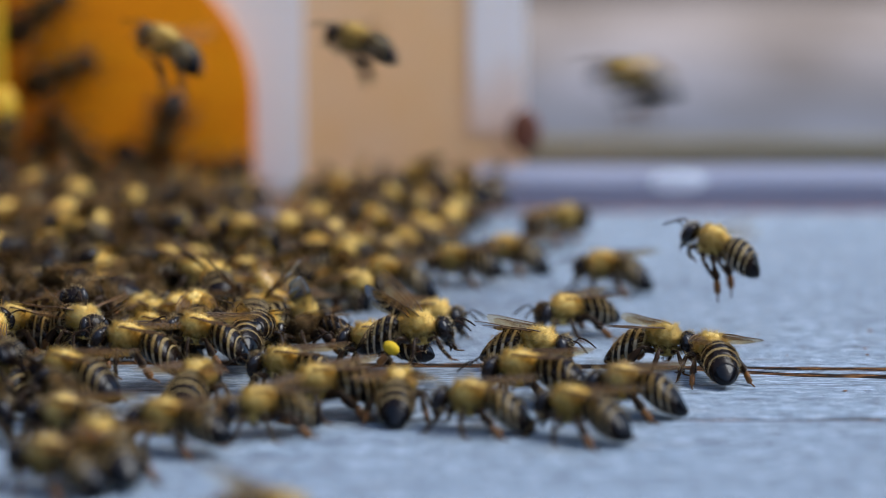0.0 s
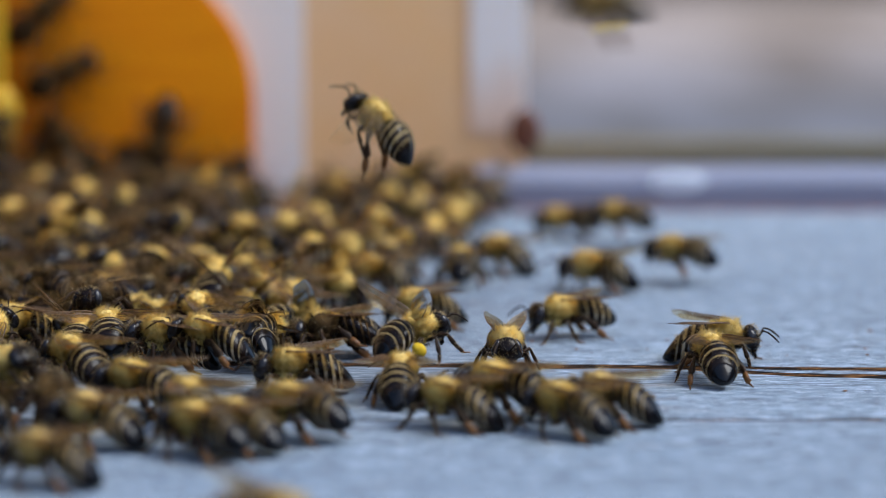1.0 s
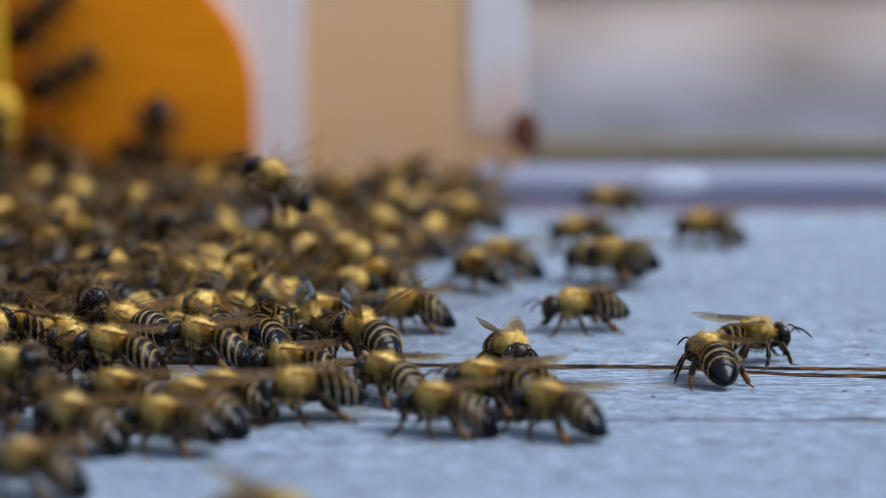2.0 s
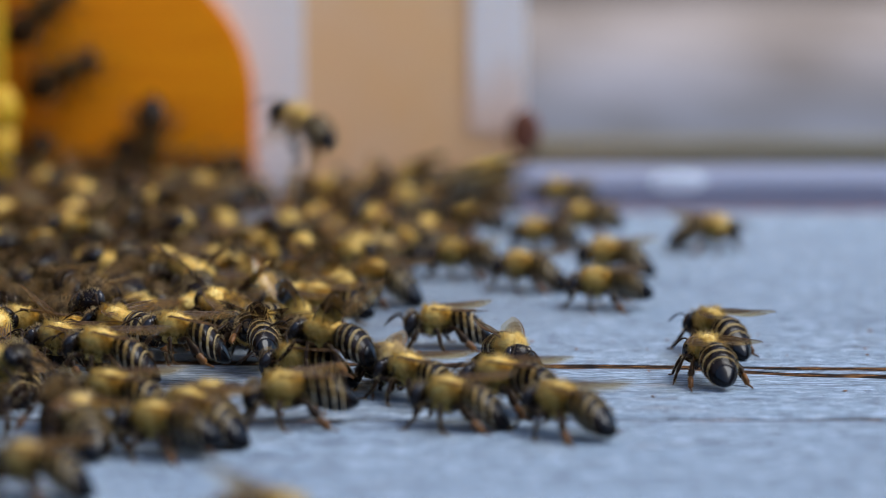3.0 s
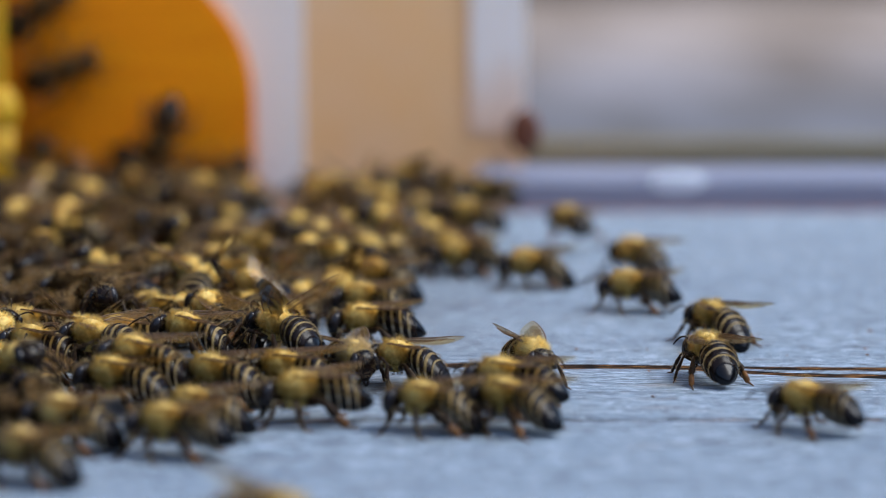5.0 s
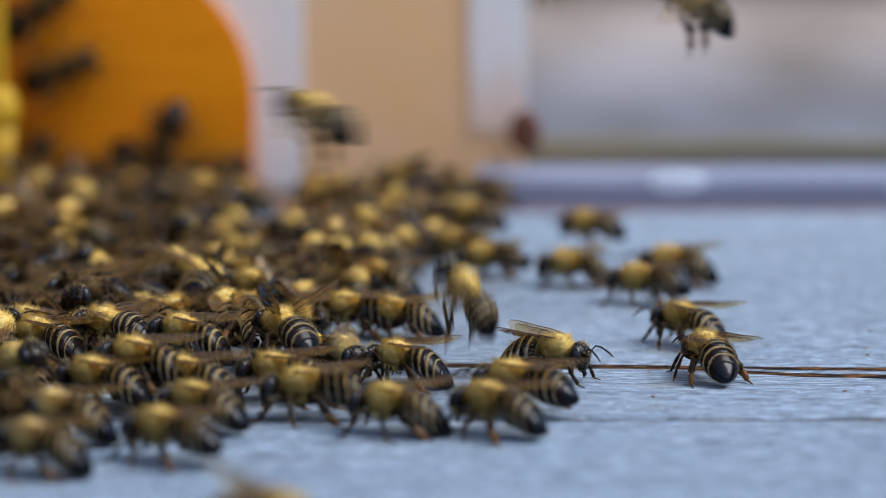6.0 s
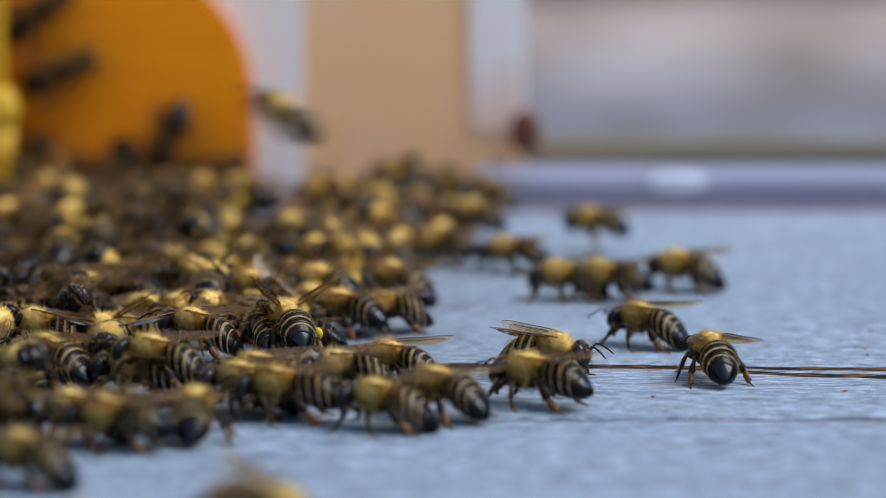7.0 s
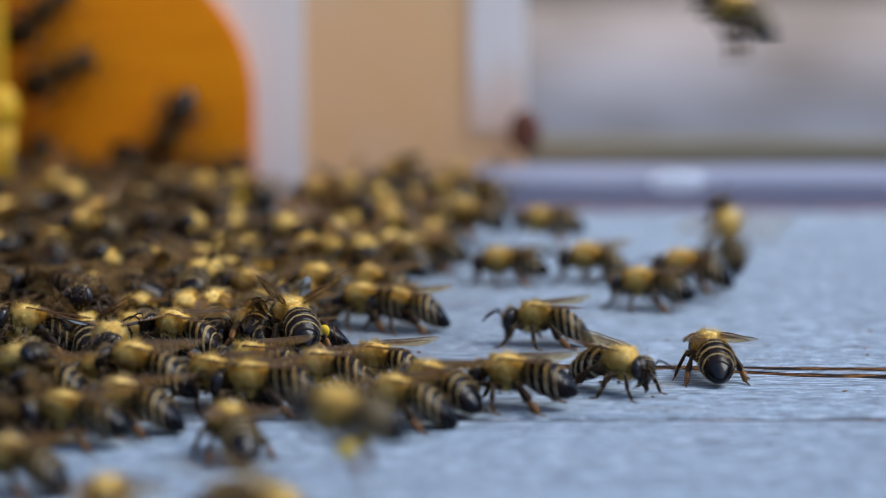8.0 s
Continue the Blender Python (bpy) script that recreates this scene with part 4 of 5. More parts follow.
    crawl("std", 0, [(0, -1.0, 300.3, -15), (0.5, 1.1, 294.3, -30), (1, -3.8, 308.8, 190), (1.5, -6.7, 311.0, 165), (3, -0.9, 296.3, 175), (3.5, -5.6, 294.3, 165), (4, -11.9, 317.8, 160), (4.5, -11.9, 317.8, 170), (6, -6.5, 302.4, 165), (6.5, -7.3, 308.8, 185), (7, -8.0, 306.7, 190), (7.5, -6.6, 306.7, 170), (8, -5.9, 308.8, 165)])
    crawl("std", 0, [(0, -7.9, 332.2, 165), (0.5, -9.4, 332.2, 165), (1, -10.2, 334.8, 165), (1.5, -9.0, 332.2, 160), (3, -9.3, 329.7, 150), (3.5, -7.9, 334.8, 150), (4, -8.3, 334.8, 145), (4.5, -9.4, 332.2, 155), (6, -9.3, 329.7, 155), (6.5, -8.2, 329.7, 150), (7, -7.1, 329.7, 145), (7.5, -9.7, 329.7, 160), (8, -9.9, 324.9, 165)])
    crawl("std", 0, [(0, 1.3, 345.3, 160), (0.5, 1.2, 340.0, 150), (1, 2.4, 345.3, 90), (1.5, 4.7, 337.3, 95), (3, 1.3, 350.8, 170), (3.5, -0.3, 350.8, 150), (4, -0.3, 356.5, 150), (4.5, 0.5, 356.5, 175), (6, 1.3, 362.4, 160), (6.5, 2.9, 356.5, 160), (7, -2.0, 362.4, 165), (7.5, 1.3, 356.5, 170), (8, -3.6, 356.5, 175)])
    crawl("std", 0, [(0, -18.7, 247.3, 200), (0.5, -22.0, 250.2, 165), (1, -20.7, 241.8, 140), (1.5, -22.1, 257.7, 172), (3, -23.7, 250.2, 100), (3.5, -24.6, 250.2, 165), (4, -24.6, 247.3, 185), (4.5, -25.0, 245.9, 180), (6, -25.5, 250.2, 150), (6.5, -24.6, 247.3, 160), (7, -24.9, 247.3, 92), (7.5, -21.3, 241.8, 100), (8, -20.8, 239.1, 110)])
    crawl("std", 0, [(0, -25.8, 259.2, 80), (0.5, -26.0, 256.1, 85), (1, -26.0, 250.2, 120), (1.5, -26.0, 250.2, 150), (3, -25.5, 244.5, 150), (3.5, -25.2, 241.8, 165), (4, -23.3, 265.5, 168), (4.5, -23.5, 263.9, 165), (6, -27.9, 262.3, 160), (6.5, -23.1, 256.1, 170), (7, -21.6, 259.2, 165), (7.5, -23.7, 256.1, 165), (8, -24.9, 262.3, 160)])
    crawl("std", 0, [(0, -27.3, 240.5, 158), (0.5, -24.6, 236.5, 200), (1, -24.4, 239.1, 140), (1.5, -26.8, 241.8, 155), (3, -28.2, 239.1, 160), (3.5, -28.2, 239.1, 172), (4, -26.0, 239.1, 170), (4.5, -26.6, 239.1, 170), (6, -27.4, 236.5, 150), (6.5, -27.9, 236.5, 150), (7, -33.5, 241.8, 168), (7.5, -37.8, 244.5, 165), (8, -37.7, 244.0, 160)])
    crawl("pale", 0, [(0, -37.4, 241.8, 150), (0.5, -35.2, 241.8, 155), (1, -35.4, 243.2, 150), (1.5, -36.8, 241.8, 155), (3, -35.7, 241.8, 110), (3.5, -35.2, 241.8, 105), (4, -37.8, 244.5, 160), (4.5, -37.4, 241.8, 160), (6, -38.9, 244.5, 160), (6.5, -38.8, 247.3, 160), (7, -37.2, 244.5, 160), (7.5, -32.1, 253.1, 155), (8, -32.9, 250.2, 160)])
    crawl("pale", 0, [(0, -36.3, 224.2, 150), (0.5, -36.8, 224.2, 150), (1, -37.7, 226.6, 160), (1.5, -38.3, 224.2, 160), (3, -38.0, 221.9, 165), (3.5, -37.3, 224.2, 165), (4, -38.0, 231.4, 150), (4.5, -39.3, 226.6, 150), (6, -39.0, 231.4, 155), (6.5, -38.3, 224.2, 150), (7, -39.3, 226.6, 150), (7.5, -39.4, 224.2, 150), (8, -39.9, 224.2, 155)])
    crawl("std", 0, [(0, -32.0, 229.0, 120), (0.5, -33.5, 250.2, 150), (1, -32.9, 259.2, 150), (1.5, -33.3, 253.1, 150), (3, -34.4, 253.1, 160), (3.5, -36.0, 260.7, 160), (4, -35.1, 262.3, 160), (4.5, -34.9, 260.7, 160), (6, -37.2, 260.7, 155), (6.5, -38.5, 265.5, 155), (7, -33.7, 265.5, 160), (7.5, -36.3, 262.3, 160), (8, -36.3, 262.3, 160)])
    crawl("open", 2, [(0, -40.9, 282.7, -60), (0.5, -38.3, 282.7, -75), (1, -38.1, 280.8, 100), (1.5, -36.6, 284.6, 150), (3, -37.7, 282.7, 150), (3.5, -36.7, 282.7, 170), (4, -37.6, 277.1, 165), (4.5, -39.3, 271.7, 160), (6, -39.0, 282.7, 150), (6.5, -35.7, 282.7, 160), (7, -36.9, 271.7, -90), (7.5, -35.9, 271.7, -88), (8, -36.6, 271.7, -88)])
    crawl("std", 2, [(0, -35.0, 271.7, 165), (0.5, -35.0, 271.7, 165), (1, -31.7, 275.3, 165), (1.5, -34.4, 271.7, 165), (3, -37.6, 268.2, 165), (3.5, -32.7, 268.2, 165), (4, -39.2, 266.5, 165), (4.5, -33.5, 264.8, 165), (6, -33.3, 263.2, 165), (6.5, -33.6, 263.2, 165), (7, -31.7, 264.8, 165), (7.5, -32.3, 259.9, 165), (8, -32.9, 259.9, 165)])
    crawl("std", 0, [(0, -45.2, 334.8, 160), (0.5, -46.0, 334.8, 160), (1, -46.0, 334.8, 160), (1.5, -45.2, 334.8, 165), (3, -45.9, 340.0, 165), (3.5, -45.6, 337.3, 165), (4, -44.0, 337.3, 165), (4.5, -43.7, 334.8, 165), (6, -46.0, 334.8, 160), (6.5, -46.0, 334.8, 160), (7, -44.1, 332.2, 155), (7.5, -45.7, 332.2, 155), (8, -44.9, 332.2, 155)])
    crawl("std", 0, [(0, -14.2, 201.0, 14), (6, -14.2, 201.0, 14), (6.5, -14.2, 201.4, 6), (7, -14.6, 203.8, -8), (7.5, -15.0, 203.8, -12), (8, -15.0, 203.6, -14)], pitch=-17)
    crawl("std", 0, [(0, -31.8, 190.3, 120), (6, -30.5, 190.3, 120), (7.4, -28.9, 201.0, 110), (8, -28.5, 207.3, 105)])
    crawl("std", 0, [(0, 66.9, 250.2, 180), (4, 55.8, 249.6, 180), (4.4, 46.2, 250.2, 180), (4.5, 43.6, 252.0, 180), (4.7, 38.3, 250.2, 182), (5, 36.5, 250.2, 140), (5.3, 40.9, 253.1, 40), (5.6, 50.2, 250.2, 5), (8, 64.0, 250.2, 0)])
    crawl("load", 1, [(0, -33.6, 366.1, 150), (1, -29.7, 369.9, 140), (1.5, -30.8, 361.2, 150), (3, -31.7, 366.1, 110), (3.5, -31.5, 361.2, 150), (6, -32.2, 364.2, 150), (8, -31.1, 366.1, 150)])
    crawl("std", 1, [(0, -40.1, 260.3, 150), (0.5, -36.9, 260.3, 60), (1, -40.9, 269.6, 130), (1.5, -40.3, 273.7, 115), (3, -43.3, 277.3, 150), (3.5, -42.8, 273.7, 140), (4, -45.6, 275.5, 150), (4.5, -46.1, 275.5, 158), (6, -46.4, 280.9, 150), (6.5, -47.7, 283.9, 150), (7, -43.5, 270.2, 140), (7.5, -45.6, 276.5, 150), (8, -43.1, 257.2, 163)])
    fly("fly", [(0, -39.1, 340.8, 30.9, 150, 25), (0.1, -31.9, 340.8, 27.9, 150, 25), (0.2, -24.4, 340.7, 29.0, 150, 22), (0.3, -17.9, 340.7, 30.9, 152, 22), (0.4, -17.2, 340.8, 46.8, 150, 25), (0.6, -18.3, 340.8, 46.8, 150, 25), (0.7, -17.7, 340.8, 31.7, 150, 25), (0.8, -14.0, 340.9, 35.1, 150, 28), (0.9, -5.4, 321.1, 28.9, 150, 35), (1, -10.2, 301.1, 24.7, 150, 38), (1.1, -1.0, 321.2, 18.5, 150, 42), (1.2, 1.9, 361.1, 4.8, 150, 35), (1.35, 3.3, 385.2, 1.4, 150, 5)])
    fly("fly", [(0, -13.2, 340.3, 31.4, 165, 18), (0.1, -20.9, 340.4, 33.7, 160, 20), (0.2, -28.2, 340.4, 34.6, 160, 20), (0.3, -35.7, 340.4, 33.7, 160, 20), (0.4, -46.0, 360.4, 26.4, 160, 20), (0.5, -52.5, 390.6, 13.8, 150, 20), (0.6, -50.8, 410.2, 3.2, 150, 5)])
    fly("fly", [(0, 23.1, 330.6, 27.0, 150, 20), (0.1, -2.9, 330.6, 23.3, 150, 20), (0.2, -12.2, 330.6, 24.6, 150, 20), (0.3, -28.2, 360.6, 15.8, 150, 20), (0.4, -39.0, 400.3, 3.5, 150, 10)])
    fly("flyp", [(0, -5.0, 330.4, 47.6, 20, 20), (0.1, 1.6, 330.4, 41.0, 20, 20), (0.2, 7.2, 330.4, 33.6, 160, 20), (0.3, 11.5, 330.5, 34.3, 160, 22), (0.4, 14.2, 330.5, 24.1, 160, 25), (0.5, 24.0, 330.5, 22.6, 160, 25), (0.6, 33.4, 330.6, 32.2, 150, 20), (0.7, 44.3, 330.6, 42.5, 150, 20), (0.95, 43.8, 330.6, 69.3, 150, 20)])
    fly("fly", [(0.2, 19.2, 380.2, 1.4, 20, 10), (0.3, 22.8, 350.3, 9.6, 20, 15), (0.4, 31.5, 320.3, 21.0, 20, 15), (0.5, 54.8, 320.3, 20.7, 20, 15), (0.6, 54.5, 320.6, 22.7, 150, 20), (0.7, 37.4, 300.4, 23.9, 158, 18), (0.8, 28.5, 340.7, 11.5, 150, 22), (0.9, 28.1, 380.5, 1.4, 150, 15), (1, 26.2, 385.1, 1.4, 150, 2), (1.5, 26.4, 395.0, 1.4, 165, 2), (3, 18.8, 415.0, 1.4, 175, 2), (3.5, 10.9, 420.0, 1.4, 170, 2), (4.5, 7.0, 415.0, 1.4, 160, 2), (6, 3.3, 415.0, 1.4, 165, 2), (8, -0.5, 415.0, 1.4, 165, 2)])
    fly("flyp", [(0.55, 65.8, 330.2, 69.2, 165, 15), (0.8, 66.7, 330.2, 40.9, 165, 15), (0.9, 44.6, 330.2, 38.7, 165, 15), (1, 19.2, 330.1, 36.2, 172, 8), (1.1, -10.4, 330.2, 33.5, 168, 12), (1.2, -37.2, 330.3, 27.0, 165, 20), (1.3, -51.9, 370.4, 11.1, 160, 20), (1.45, -61.0, 410.1, 1.4, 160, 5)])
    fly("fly", [(1.3, -28.7, 350.3, 3.9, 150, 10), (1.4, -23.4, 320.8, 12.6, 150, 25), (1.5, -18.1, 301.2, 19.6, 148, 38), (1.6, -9.1, 290.8, 25.7, 155, 32), (1.7, -11.2, 290.7, 20.7, 158, 30), (1.85, -16.9, 300.7, 17.9, 158, 30), (2.1, -28.6, 330.6, 12.9, 158, 25), (2.4, -41.0, 395.1, 1.4, 158, 5)])
    fly("flyp", [(1.05, 104.2, 340.6, 7.0, 150, 20), (1.3, 85.0, 340.6, 7.0, 150, 20), (1.4, 65.6, 340.6, 10.8, 150, 20), (1.5, 42.4, 340.6, 16.6, 150, 20), (1.6, 9.4, 340.6, 22.6, 150, 20), (1.7, -29.0, 340.6, 23.6, 150, 20), (1.8, -52.9, 380.6, 13.9, 150, 20), (1.95, -65.5, 415.2, 1.4, 150, 5)])
    fly("fly", [(1.05, -32.4, 350.5, 70.3, 155, 20), (1.3, -32.7, 350.5, 47.4, 155, 20), (1.4, -31.2, 350.5, 40.4, 155, 20), (1.5, -28.2, 350.5, 33.0, 155, 20), (1.6, -26.2, 350.5, 34.8, 155, 20), (1.75, -24.9, 350.5, 45.0, 155, 20), (2, -24.6, 350.5, 70.3, 155, 20)])
    fly("fly", [(2.35, 100.0, 330.4, 32.2, 160, 20), (2.6, 51.8, 330.4, 32.2, 160, 20), (2.7, 33.4, 330.4, 29.9, 160, 20), (2.8, 11.6, 330.4, 27.9, 160, 20), (2.9, -10.4, 330.7, 26.5, 150, 22), (3, -20.5, 330.7, 21.4, 150, 22), (3.1, -29.6, 370.5, 8.9, 150, 15), (3.2, -33.7, 405.2, 1.4, 150, 5)])
    fly("fly", [(2.7, -40.9, 380.5, 1.4, 30, 15), (2.8, -32.2, 360.5, 3.4, 30, 15), (2.9, -18.2, 340.6, 13.2, 30, 20), (3, 6.9, 320.5, 15.0, 25, 18), (3.1, 33.5, 320.8, 24.4, 30, 25), (3.2, 56.7, 320.8, 23.5, 30, 25), (3.3, 74.3, 320.6, 26.3, 30, 20), (3.55, 99.5, 320.6, 26.3, 30, 20)])
    fly("flyp", [(2.35, 82.9, 270.6, 7.4, 150, 20), (2.6, 58.9, 270.6, 7.4, 150, 20), (2.7, 51.5, 270.6, 8.6, 150, 20), (2.8, 45.4, 271.0, 11.6, 140, 25), (2.9, 38.9, 271.0, 24.2, 140, 25), (3, 34.5, 270.8, 50.7, 150, 25), (3.25, 34.2, 270.8, 66.1, 150, 25)])
    fly("fly", [(3, -18.5, 381.0, 1.4, 50, 20), (3.1, -6.8, 351.2, 12.3, 40, 30), (3.2, 2.0, 341.2, 24.4, 40, 30), (3.3, 13.9, 340.8, 19.5, 40, 20), (3.4, -3.0, 360.6, 15.0, 150, 20), (3.5, -18.8, 395.3, 8.2, 150, 10), (3.65, -21.1, 412.1, 1.4, 150, 3)])
    fly("flyp", [(2.85, 63.6, 205.2, 9.2, 160, 10), (3.1, 44.8, 205.2, 9.2, 160, 10), (3.2, 33.0, 205.2, 11.6, 160, 10), (3.3, 20.5, 205.2, 14.8, 160, 10), (3.4, 6.1, 205.2, 19.2, 165, 10), (3.5, -10.3, 205.6, 20.1, 160, 30), (3.6, -17.7, 205.4, 13.2, 160, 20), (3.7, -18.6, 205.4, 11.0, 160, 20), (3.8, -14.0, 230.3, 7.9, 20, 15), (3.9, 1.2, 280.4, 10.4, 20, 20), (4, 6.4, 345.6, 15.8, 30, 20), (4.1, 7.6, 345.8, 34.5, 30, 25), (4.2, 5.7, 205.8, 49.1, 30, 25), (4.45, 5.7, 205.8, 62.5, 30, 25)])
    fly("flyt", [(2.75, 94.5, 312.4, 33.2, 160, 20), (3, 70.0, 312.4, 33.2, 160, 20), (3.1, 59.5, 312.4, 31.1, 160, 20), (3.2, 49.1, 312.4, 27.6, 160, 20), (3.3, 35.9, 312.9, 23.2, 150, 30), (3.4, 37.1, 312.8, 23.7, 152, 28), (3.5, 37.7, 312.5, 23.0, 155, 18), (3.6, 28.6, 312.8, 20.3, 152, 28), (3.7, 10.8, 312.7, 21.7, 152, 25), (3.8, 5.3, 312.9, 21.3, 150, 28), (3.9, -1.8, 301.1, 22.6, 148, 35), (4, -10.0, 301.1, 23.9, 148, 35), (4.1, -13.2, 300.7, 25.0, 155, 25), (4.2, -17.2, 306.0, 15.3, 150, 32), (4.3, -19.8, 309.2, 13.6, 145, 35), (4.4, -21.0, 307.0, 8.9, 130, 45), (4.5, -21.0, 305.1, 8.6, 118, 40), (4.6, -21.9, 310.5, 2.2, 130, 10), (5.2, -24.4, 310.1, 2.1, 140, 3)])
    fly("fly", [(3.35, 36.3, 330.8, 69.4, 150, 25), (3.6, 36.6, 330.8, 47.7, 150, 25), (3.7, 34.1, 330.8, 41.1, 150, 25), (3.8, 33.0, 330.8, 33.5, 150, 25), (3.9, 25.8, 330.8, 27.1, 150, 25), (4, 15.8, 303.0, 23.8, 148, 38), (4.1, -0.2, 330.8, 9.9, 150, 25), (4.2, -36.0, 350.6, 10.6, 150, 20), (4.3, -58.2, 380.6, 5.4, 150, 20), (4.45, -66.0, 400.2, 1.4, 150, 5)])
    fly("fly", [(3.65, 44.2, 310.8, 68.3, 150, 25), (3.9, 44.5, 310.8, 58.2, 150, 25), (4, 36.9, 310.9, 46.7, 150, 30), (4.1, 28.3, 311.3, 24.2, 145, 38), (4.2, -0.6, 312.0, 27.6, 130, 45), (4.3, -6.3, 331.8, 17.2, 130, 40), (4.4, -8.9, 370.8, 2.2, 140, 20), (4.55, -9.2, 385.1, 1.4, 140, 3)])
    fly("fly", [(3.65, -87.3, 280.2, 14.6, 20, 10), (3.9, -61.9, 280.2, 14.6, 20, 10), (4.2, -11.1, 280.2, 11.4, 20, 10), (4.3, -0.9, 270.2, 12.8, 20, 10), (4.4, 11.5, 240.3, 16.4, 20, 15), (4.5, 28.3, 242.1, 10.7, 60, 40), (4.6, 41.1, 241.0, 7.9, 40, 25), (4.7, 52.5, 240.8, 14.6, 30, 25), (4.95, 75.9, 240.8, 14.6, 30, 25)])
    fly("flyp", [(3.15, -67.5, 215.2, 10.2, 20, 10), (3.4, -50.2, 215.2, 10.2, 20, 10), (3.6, -17.3, 215.2, 12.2, 20, 10), (3.7, -2.5, 215.2, 12.2, 20, 10), (3.8, 10.5, 215.2, 12.7, 20, 10), (3.9, 23.4, 215.2, 11.9, 20, 10), (4, 52.9, 215.2, 14.2, 20, 10), (4.25, 67.6, 215.2, 14.2, 20, 10)])
    fly("fly", [(5.15, 100.7, 330.8, 12.1, 150, 25), (5.4, 78.3, 330.8, 12.1, 150, 25), (5.7, 40.7, 330.8, 22.6, 150, 25), (5.8, 29.7, 331.1, 27.3, 145, 30), (5.9, 19.4, 331.1, 32.6, 145, 30), (6, 11.6, 330.8, 43.3, 150, 25), (6.25, 11.5, 330.8, 69.4, 150, 25)])
    fly("fly", [(4.95, 70.5, 320.6, 68.8, 155, 22), (5.2, 71.4, 320.6, 41.4, 155, 22), (5.5, 39.4, 320.6, 34.2, 155, 22), (5.7, 12.8, 320.6, 29.9, 155, 22), (5.8, -0.1, 320.7, 27.8, 152, 22), (5.9, -8.0, 320.6, 25.2, 155, 22), (6, -16.9, 298.0, 25.4, 156, 22), (6.1, -40.2, 321.4, 23.0, 140, 35), (6.2, -35.7, 321.4, 24.7, 140, 35), (6.3, -21.1, 321.8, 24.9, 130, 40), (6.4, -10.9, 302.2, 18.0, 118, 42), (6.5, -9.7, 301.3, 19.4, 122, 24), (6.6, -10.2, 304.2, 16.4, 130, 25), (6.7, -15.8, 312.7, 1.9, 130, 15), (6.85, -16.4, 318.1, 1.4, 140, 3)])
    fly("fly", [(5.35, 91.0, 300.8, 24.6, 150, 25), (5.6, 67.4, 300.8, 24.6, 150, 25), (5.7, 57.3, 300.8, 22.9, 150, 25), (5.8, 43.0, 300.8, 21.2, 150, 25), (5.9, 3.7, 302.3, 19.1, 125, 50), (6, 0.4, 281.6, 7.5, 140, 42), (6.1, 10.4, 283.1, 3.3, 150, 35), (6.2, 47.3, 290.3, 12.6, 20, 15), (6.3, 77.3, 290.3, 22.0, 20, 15), (6.55, 90.4, 290.3, 22.0, 20, 15)])
    fly("fly", [(5.55, 21.7, 330.8, 69.4, 150, 25), (5.8, 21.9, 330.8, 48.4, 150, 25), (5.9, 26.4, 330.8, 41.1, 150, 25), (6, 31.0, 330.9, 37.2, 150, 30), (6.1, 39.4, 330.8, 37.8, 150, 25), (6.2, 45.5, 330.8, 44.1, 150, 25), (6.45, 45.0, 330.8, 69.4, 150, 25)])
    fly("flyt", [(5.75, 91.6, 298.2, 6.9, 170, 15), (6, 78.1, 298.2, 6.9, 170, 15), (6.15, 74.4, 298.2, 15.7, 170, 15), (6.25, 60.3, 298.2, 19.1, 168, 12), (6.3, 49.8, 298.4, 21.2, 158, 18), (6.4, 37.0, 299.4, 29.4, 145, 40), (6.5, 34.8, 298.5, 30.0, 155, 18), (6.6, 26.5, 298.9, 30.8, 150, 30), (6.7, 12.2, 298.8, 34.5, 150, 25), (6.8, 7.4, 298.4, 32.3, 158, 18), (6.9, -1.9, 298.6, 29.2, 155, 22), (7, -23.4, 335.8, 22.3, 152, 28), (7.1, -45.2, 350.9, 21.3, 150, 28), (7.2, -62.0, 390.5, 8.4, 150, 15), (7.35, -67.7, 412.1, 1.4, 150, 3)])
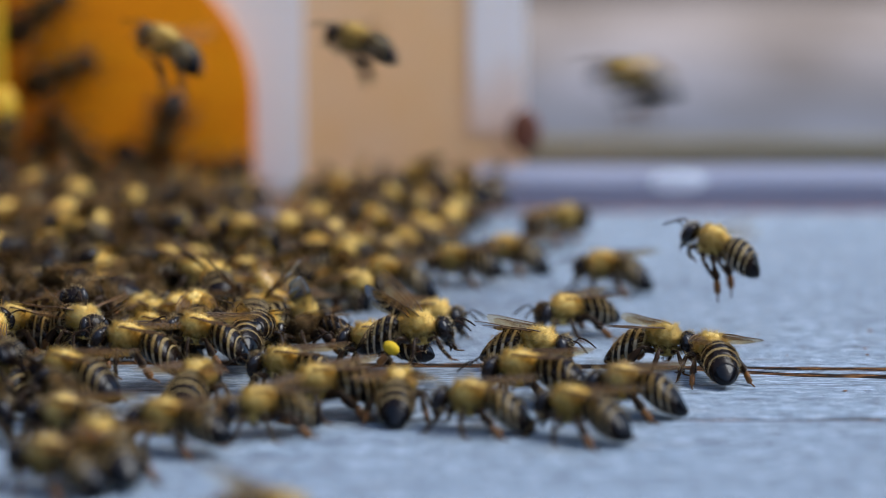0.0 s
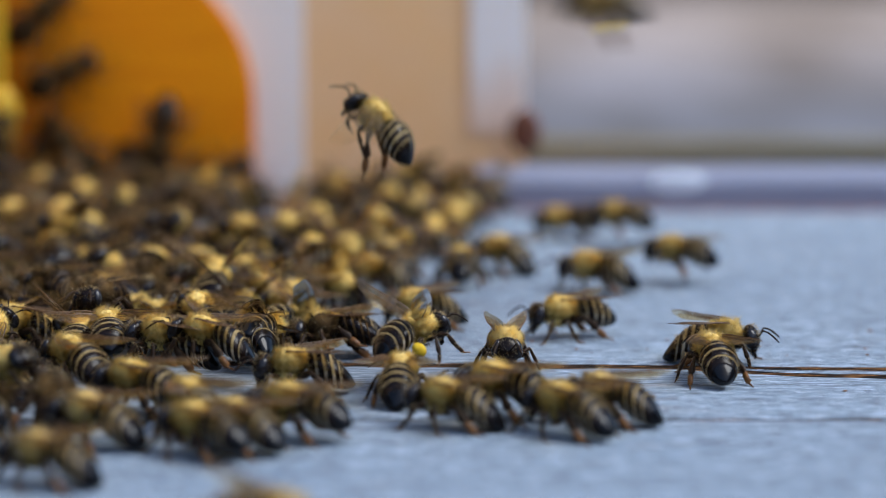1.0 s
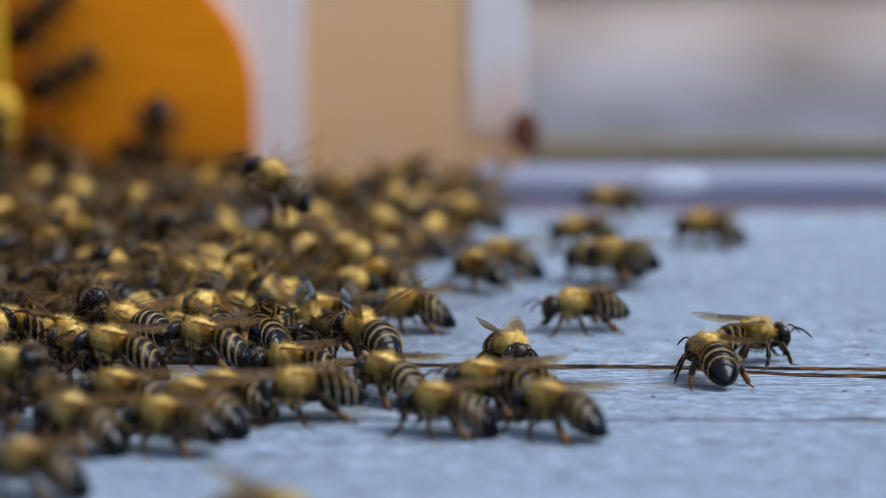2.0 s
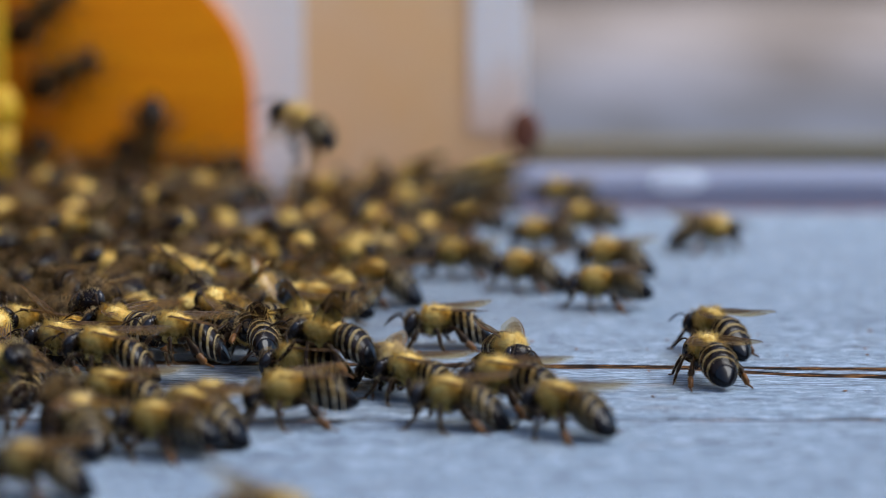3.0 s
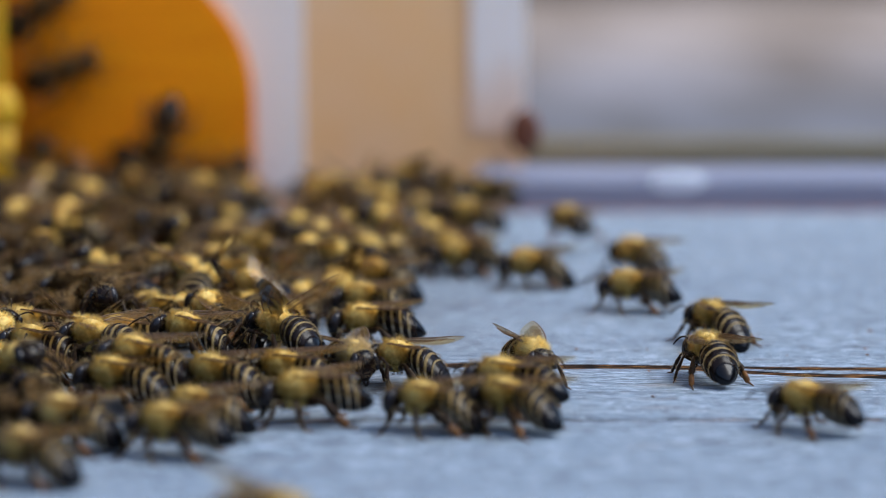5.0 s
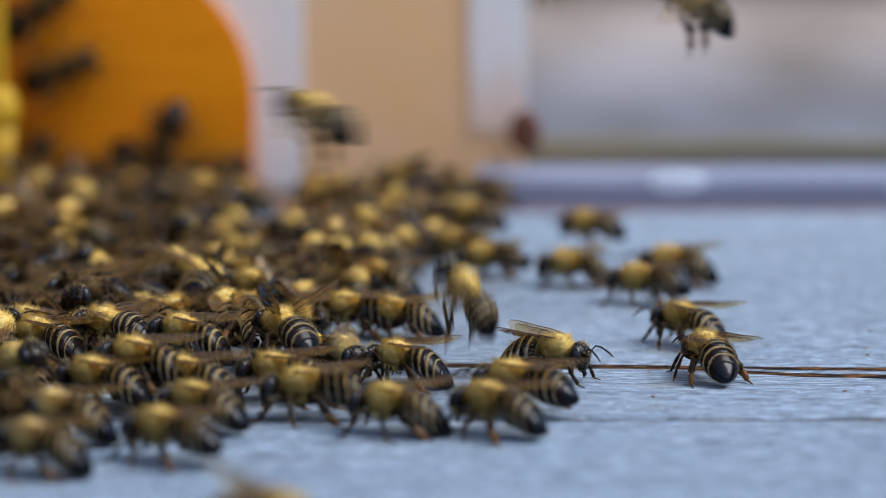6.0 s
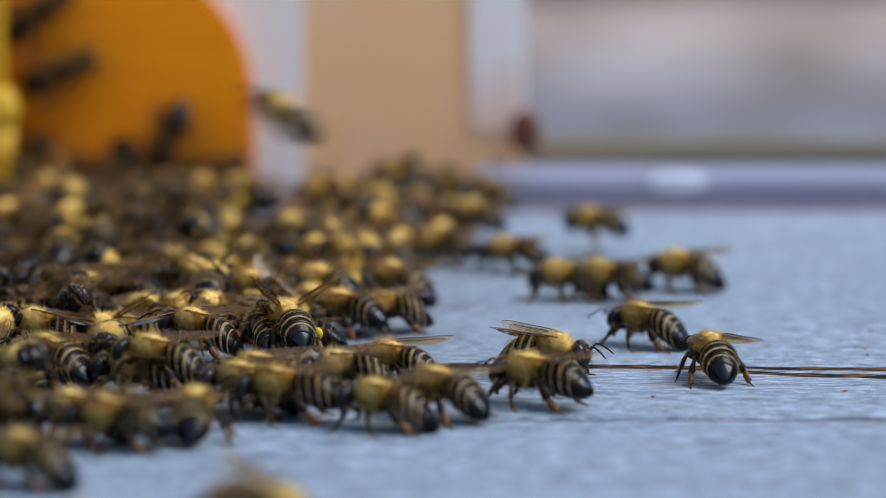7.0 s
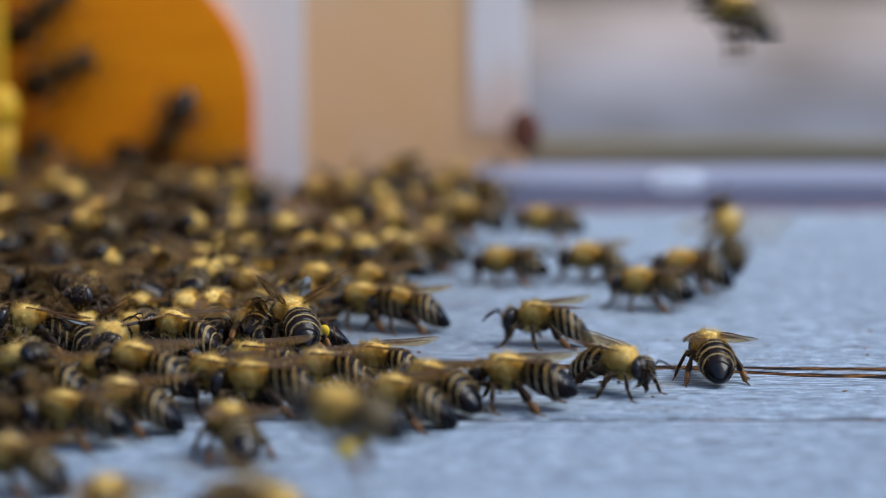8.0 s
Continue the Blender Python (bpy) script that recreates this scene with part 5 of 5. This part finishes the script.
    fly("flyp", [(5.95, 92.0, 300.2, 12.1, 165, 15), (6.2, 75.0, 300.2, 12.1, 165, 15), (6.3, 51.8, 300.2, 15.5, 165, 15), (6.4, 25.9, 300.3, 19.7, 162, 15), (6.5, 3.4, 300.2, 29.0, 165, 12), (6.6, -23.5, 300.2, 34.6, 165, 15), (6.7, -48.5, 340.5, 23.9, 155, 20), (6.8, -47.9, 350.8, 18.9, 150, 25), (6.9, -37.3, 370.6, 14.8, 150, 20), (7, -33.2, 400.2, 3.5, 150, 5)])
    fly("fly", [(6.35, 69.9, 350.2, 70.3, 165, 15), (6.6, 71.0, 350.2, 32.5, 165, 15), (6.7, 47.5, 350.2, 30.1, 165, 15), (6.8, 23.2, 350.2, 28.0, 165, 15), (6.9, -5.9, 350.2, 40.3, 165, 15), (7.15, -5.9, 350.2, 70.3, 165, 15)])
    fly("fly", [(6.85, 103.8, 340.2, 20.8, 165, 15), (7.1, 80.8, 340.2, 20.8, 165, 15), (7.3, 39.3, 340.2, 28.4, 165, 15), (7.4, 24.3, 340.2, 31.7, 165, 15), (7.5, 4.1, 340.2, 42.9, 165, 15), (7.75, 4.0, 340.2, 69.7, 165, 15)])
    fly("flyp", [(7.25, 66.3, 215.1, 15.2, 170, 10), (7.5, 59.0, 215.1, 15.2, 170, 10), (7.6, 44.2, 215.1, 16.1, 170, 10), (7.7, 31.2, 215.1, 16.9, 170, 10), (7.8, 19.7, 215.1, 18.7, 168, 10), (7.9, -1.6, 215.2, 8.9, 165, 10), (8, -10.2, 215.2, 6.4, 165, 10)])
    fly("fly", [(7.35, 79.9, 331.2, 69.5, 140, 30), (7.6, 80.9, 331.2, 41.3, 140, 30), (7.7, 70.1, 331.2, 33.9, 140, 30), (7.8, 56.8, 331.6, 26.0, 135, 38), (7.9, 45.7, 332.1, 17.2, 130, 48), (8, 36.3, 332.9, 8.6, 112, 58)])
    fly("fly", [(7.45, 74.0, 305.5, 67.9, 155, 20), (7.7, 74.9, 305.5, 43.1, 155, 20), (7.8, 58.0, 305.5, 40.4, 155, 20), (7.9, 49.1, 305.5, 37.8, 155, 20), (8, 33.1, 305.6, 37.3, 158, 25)])
    crowd()


motions()
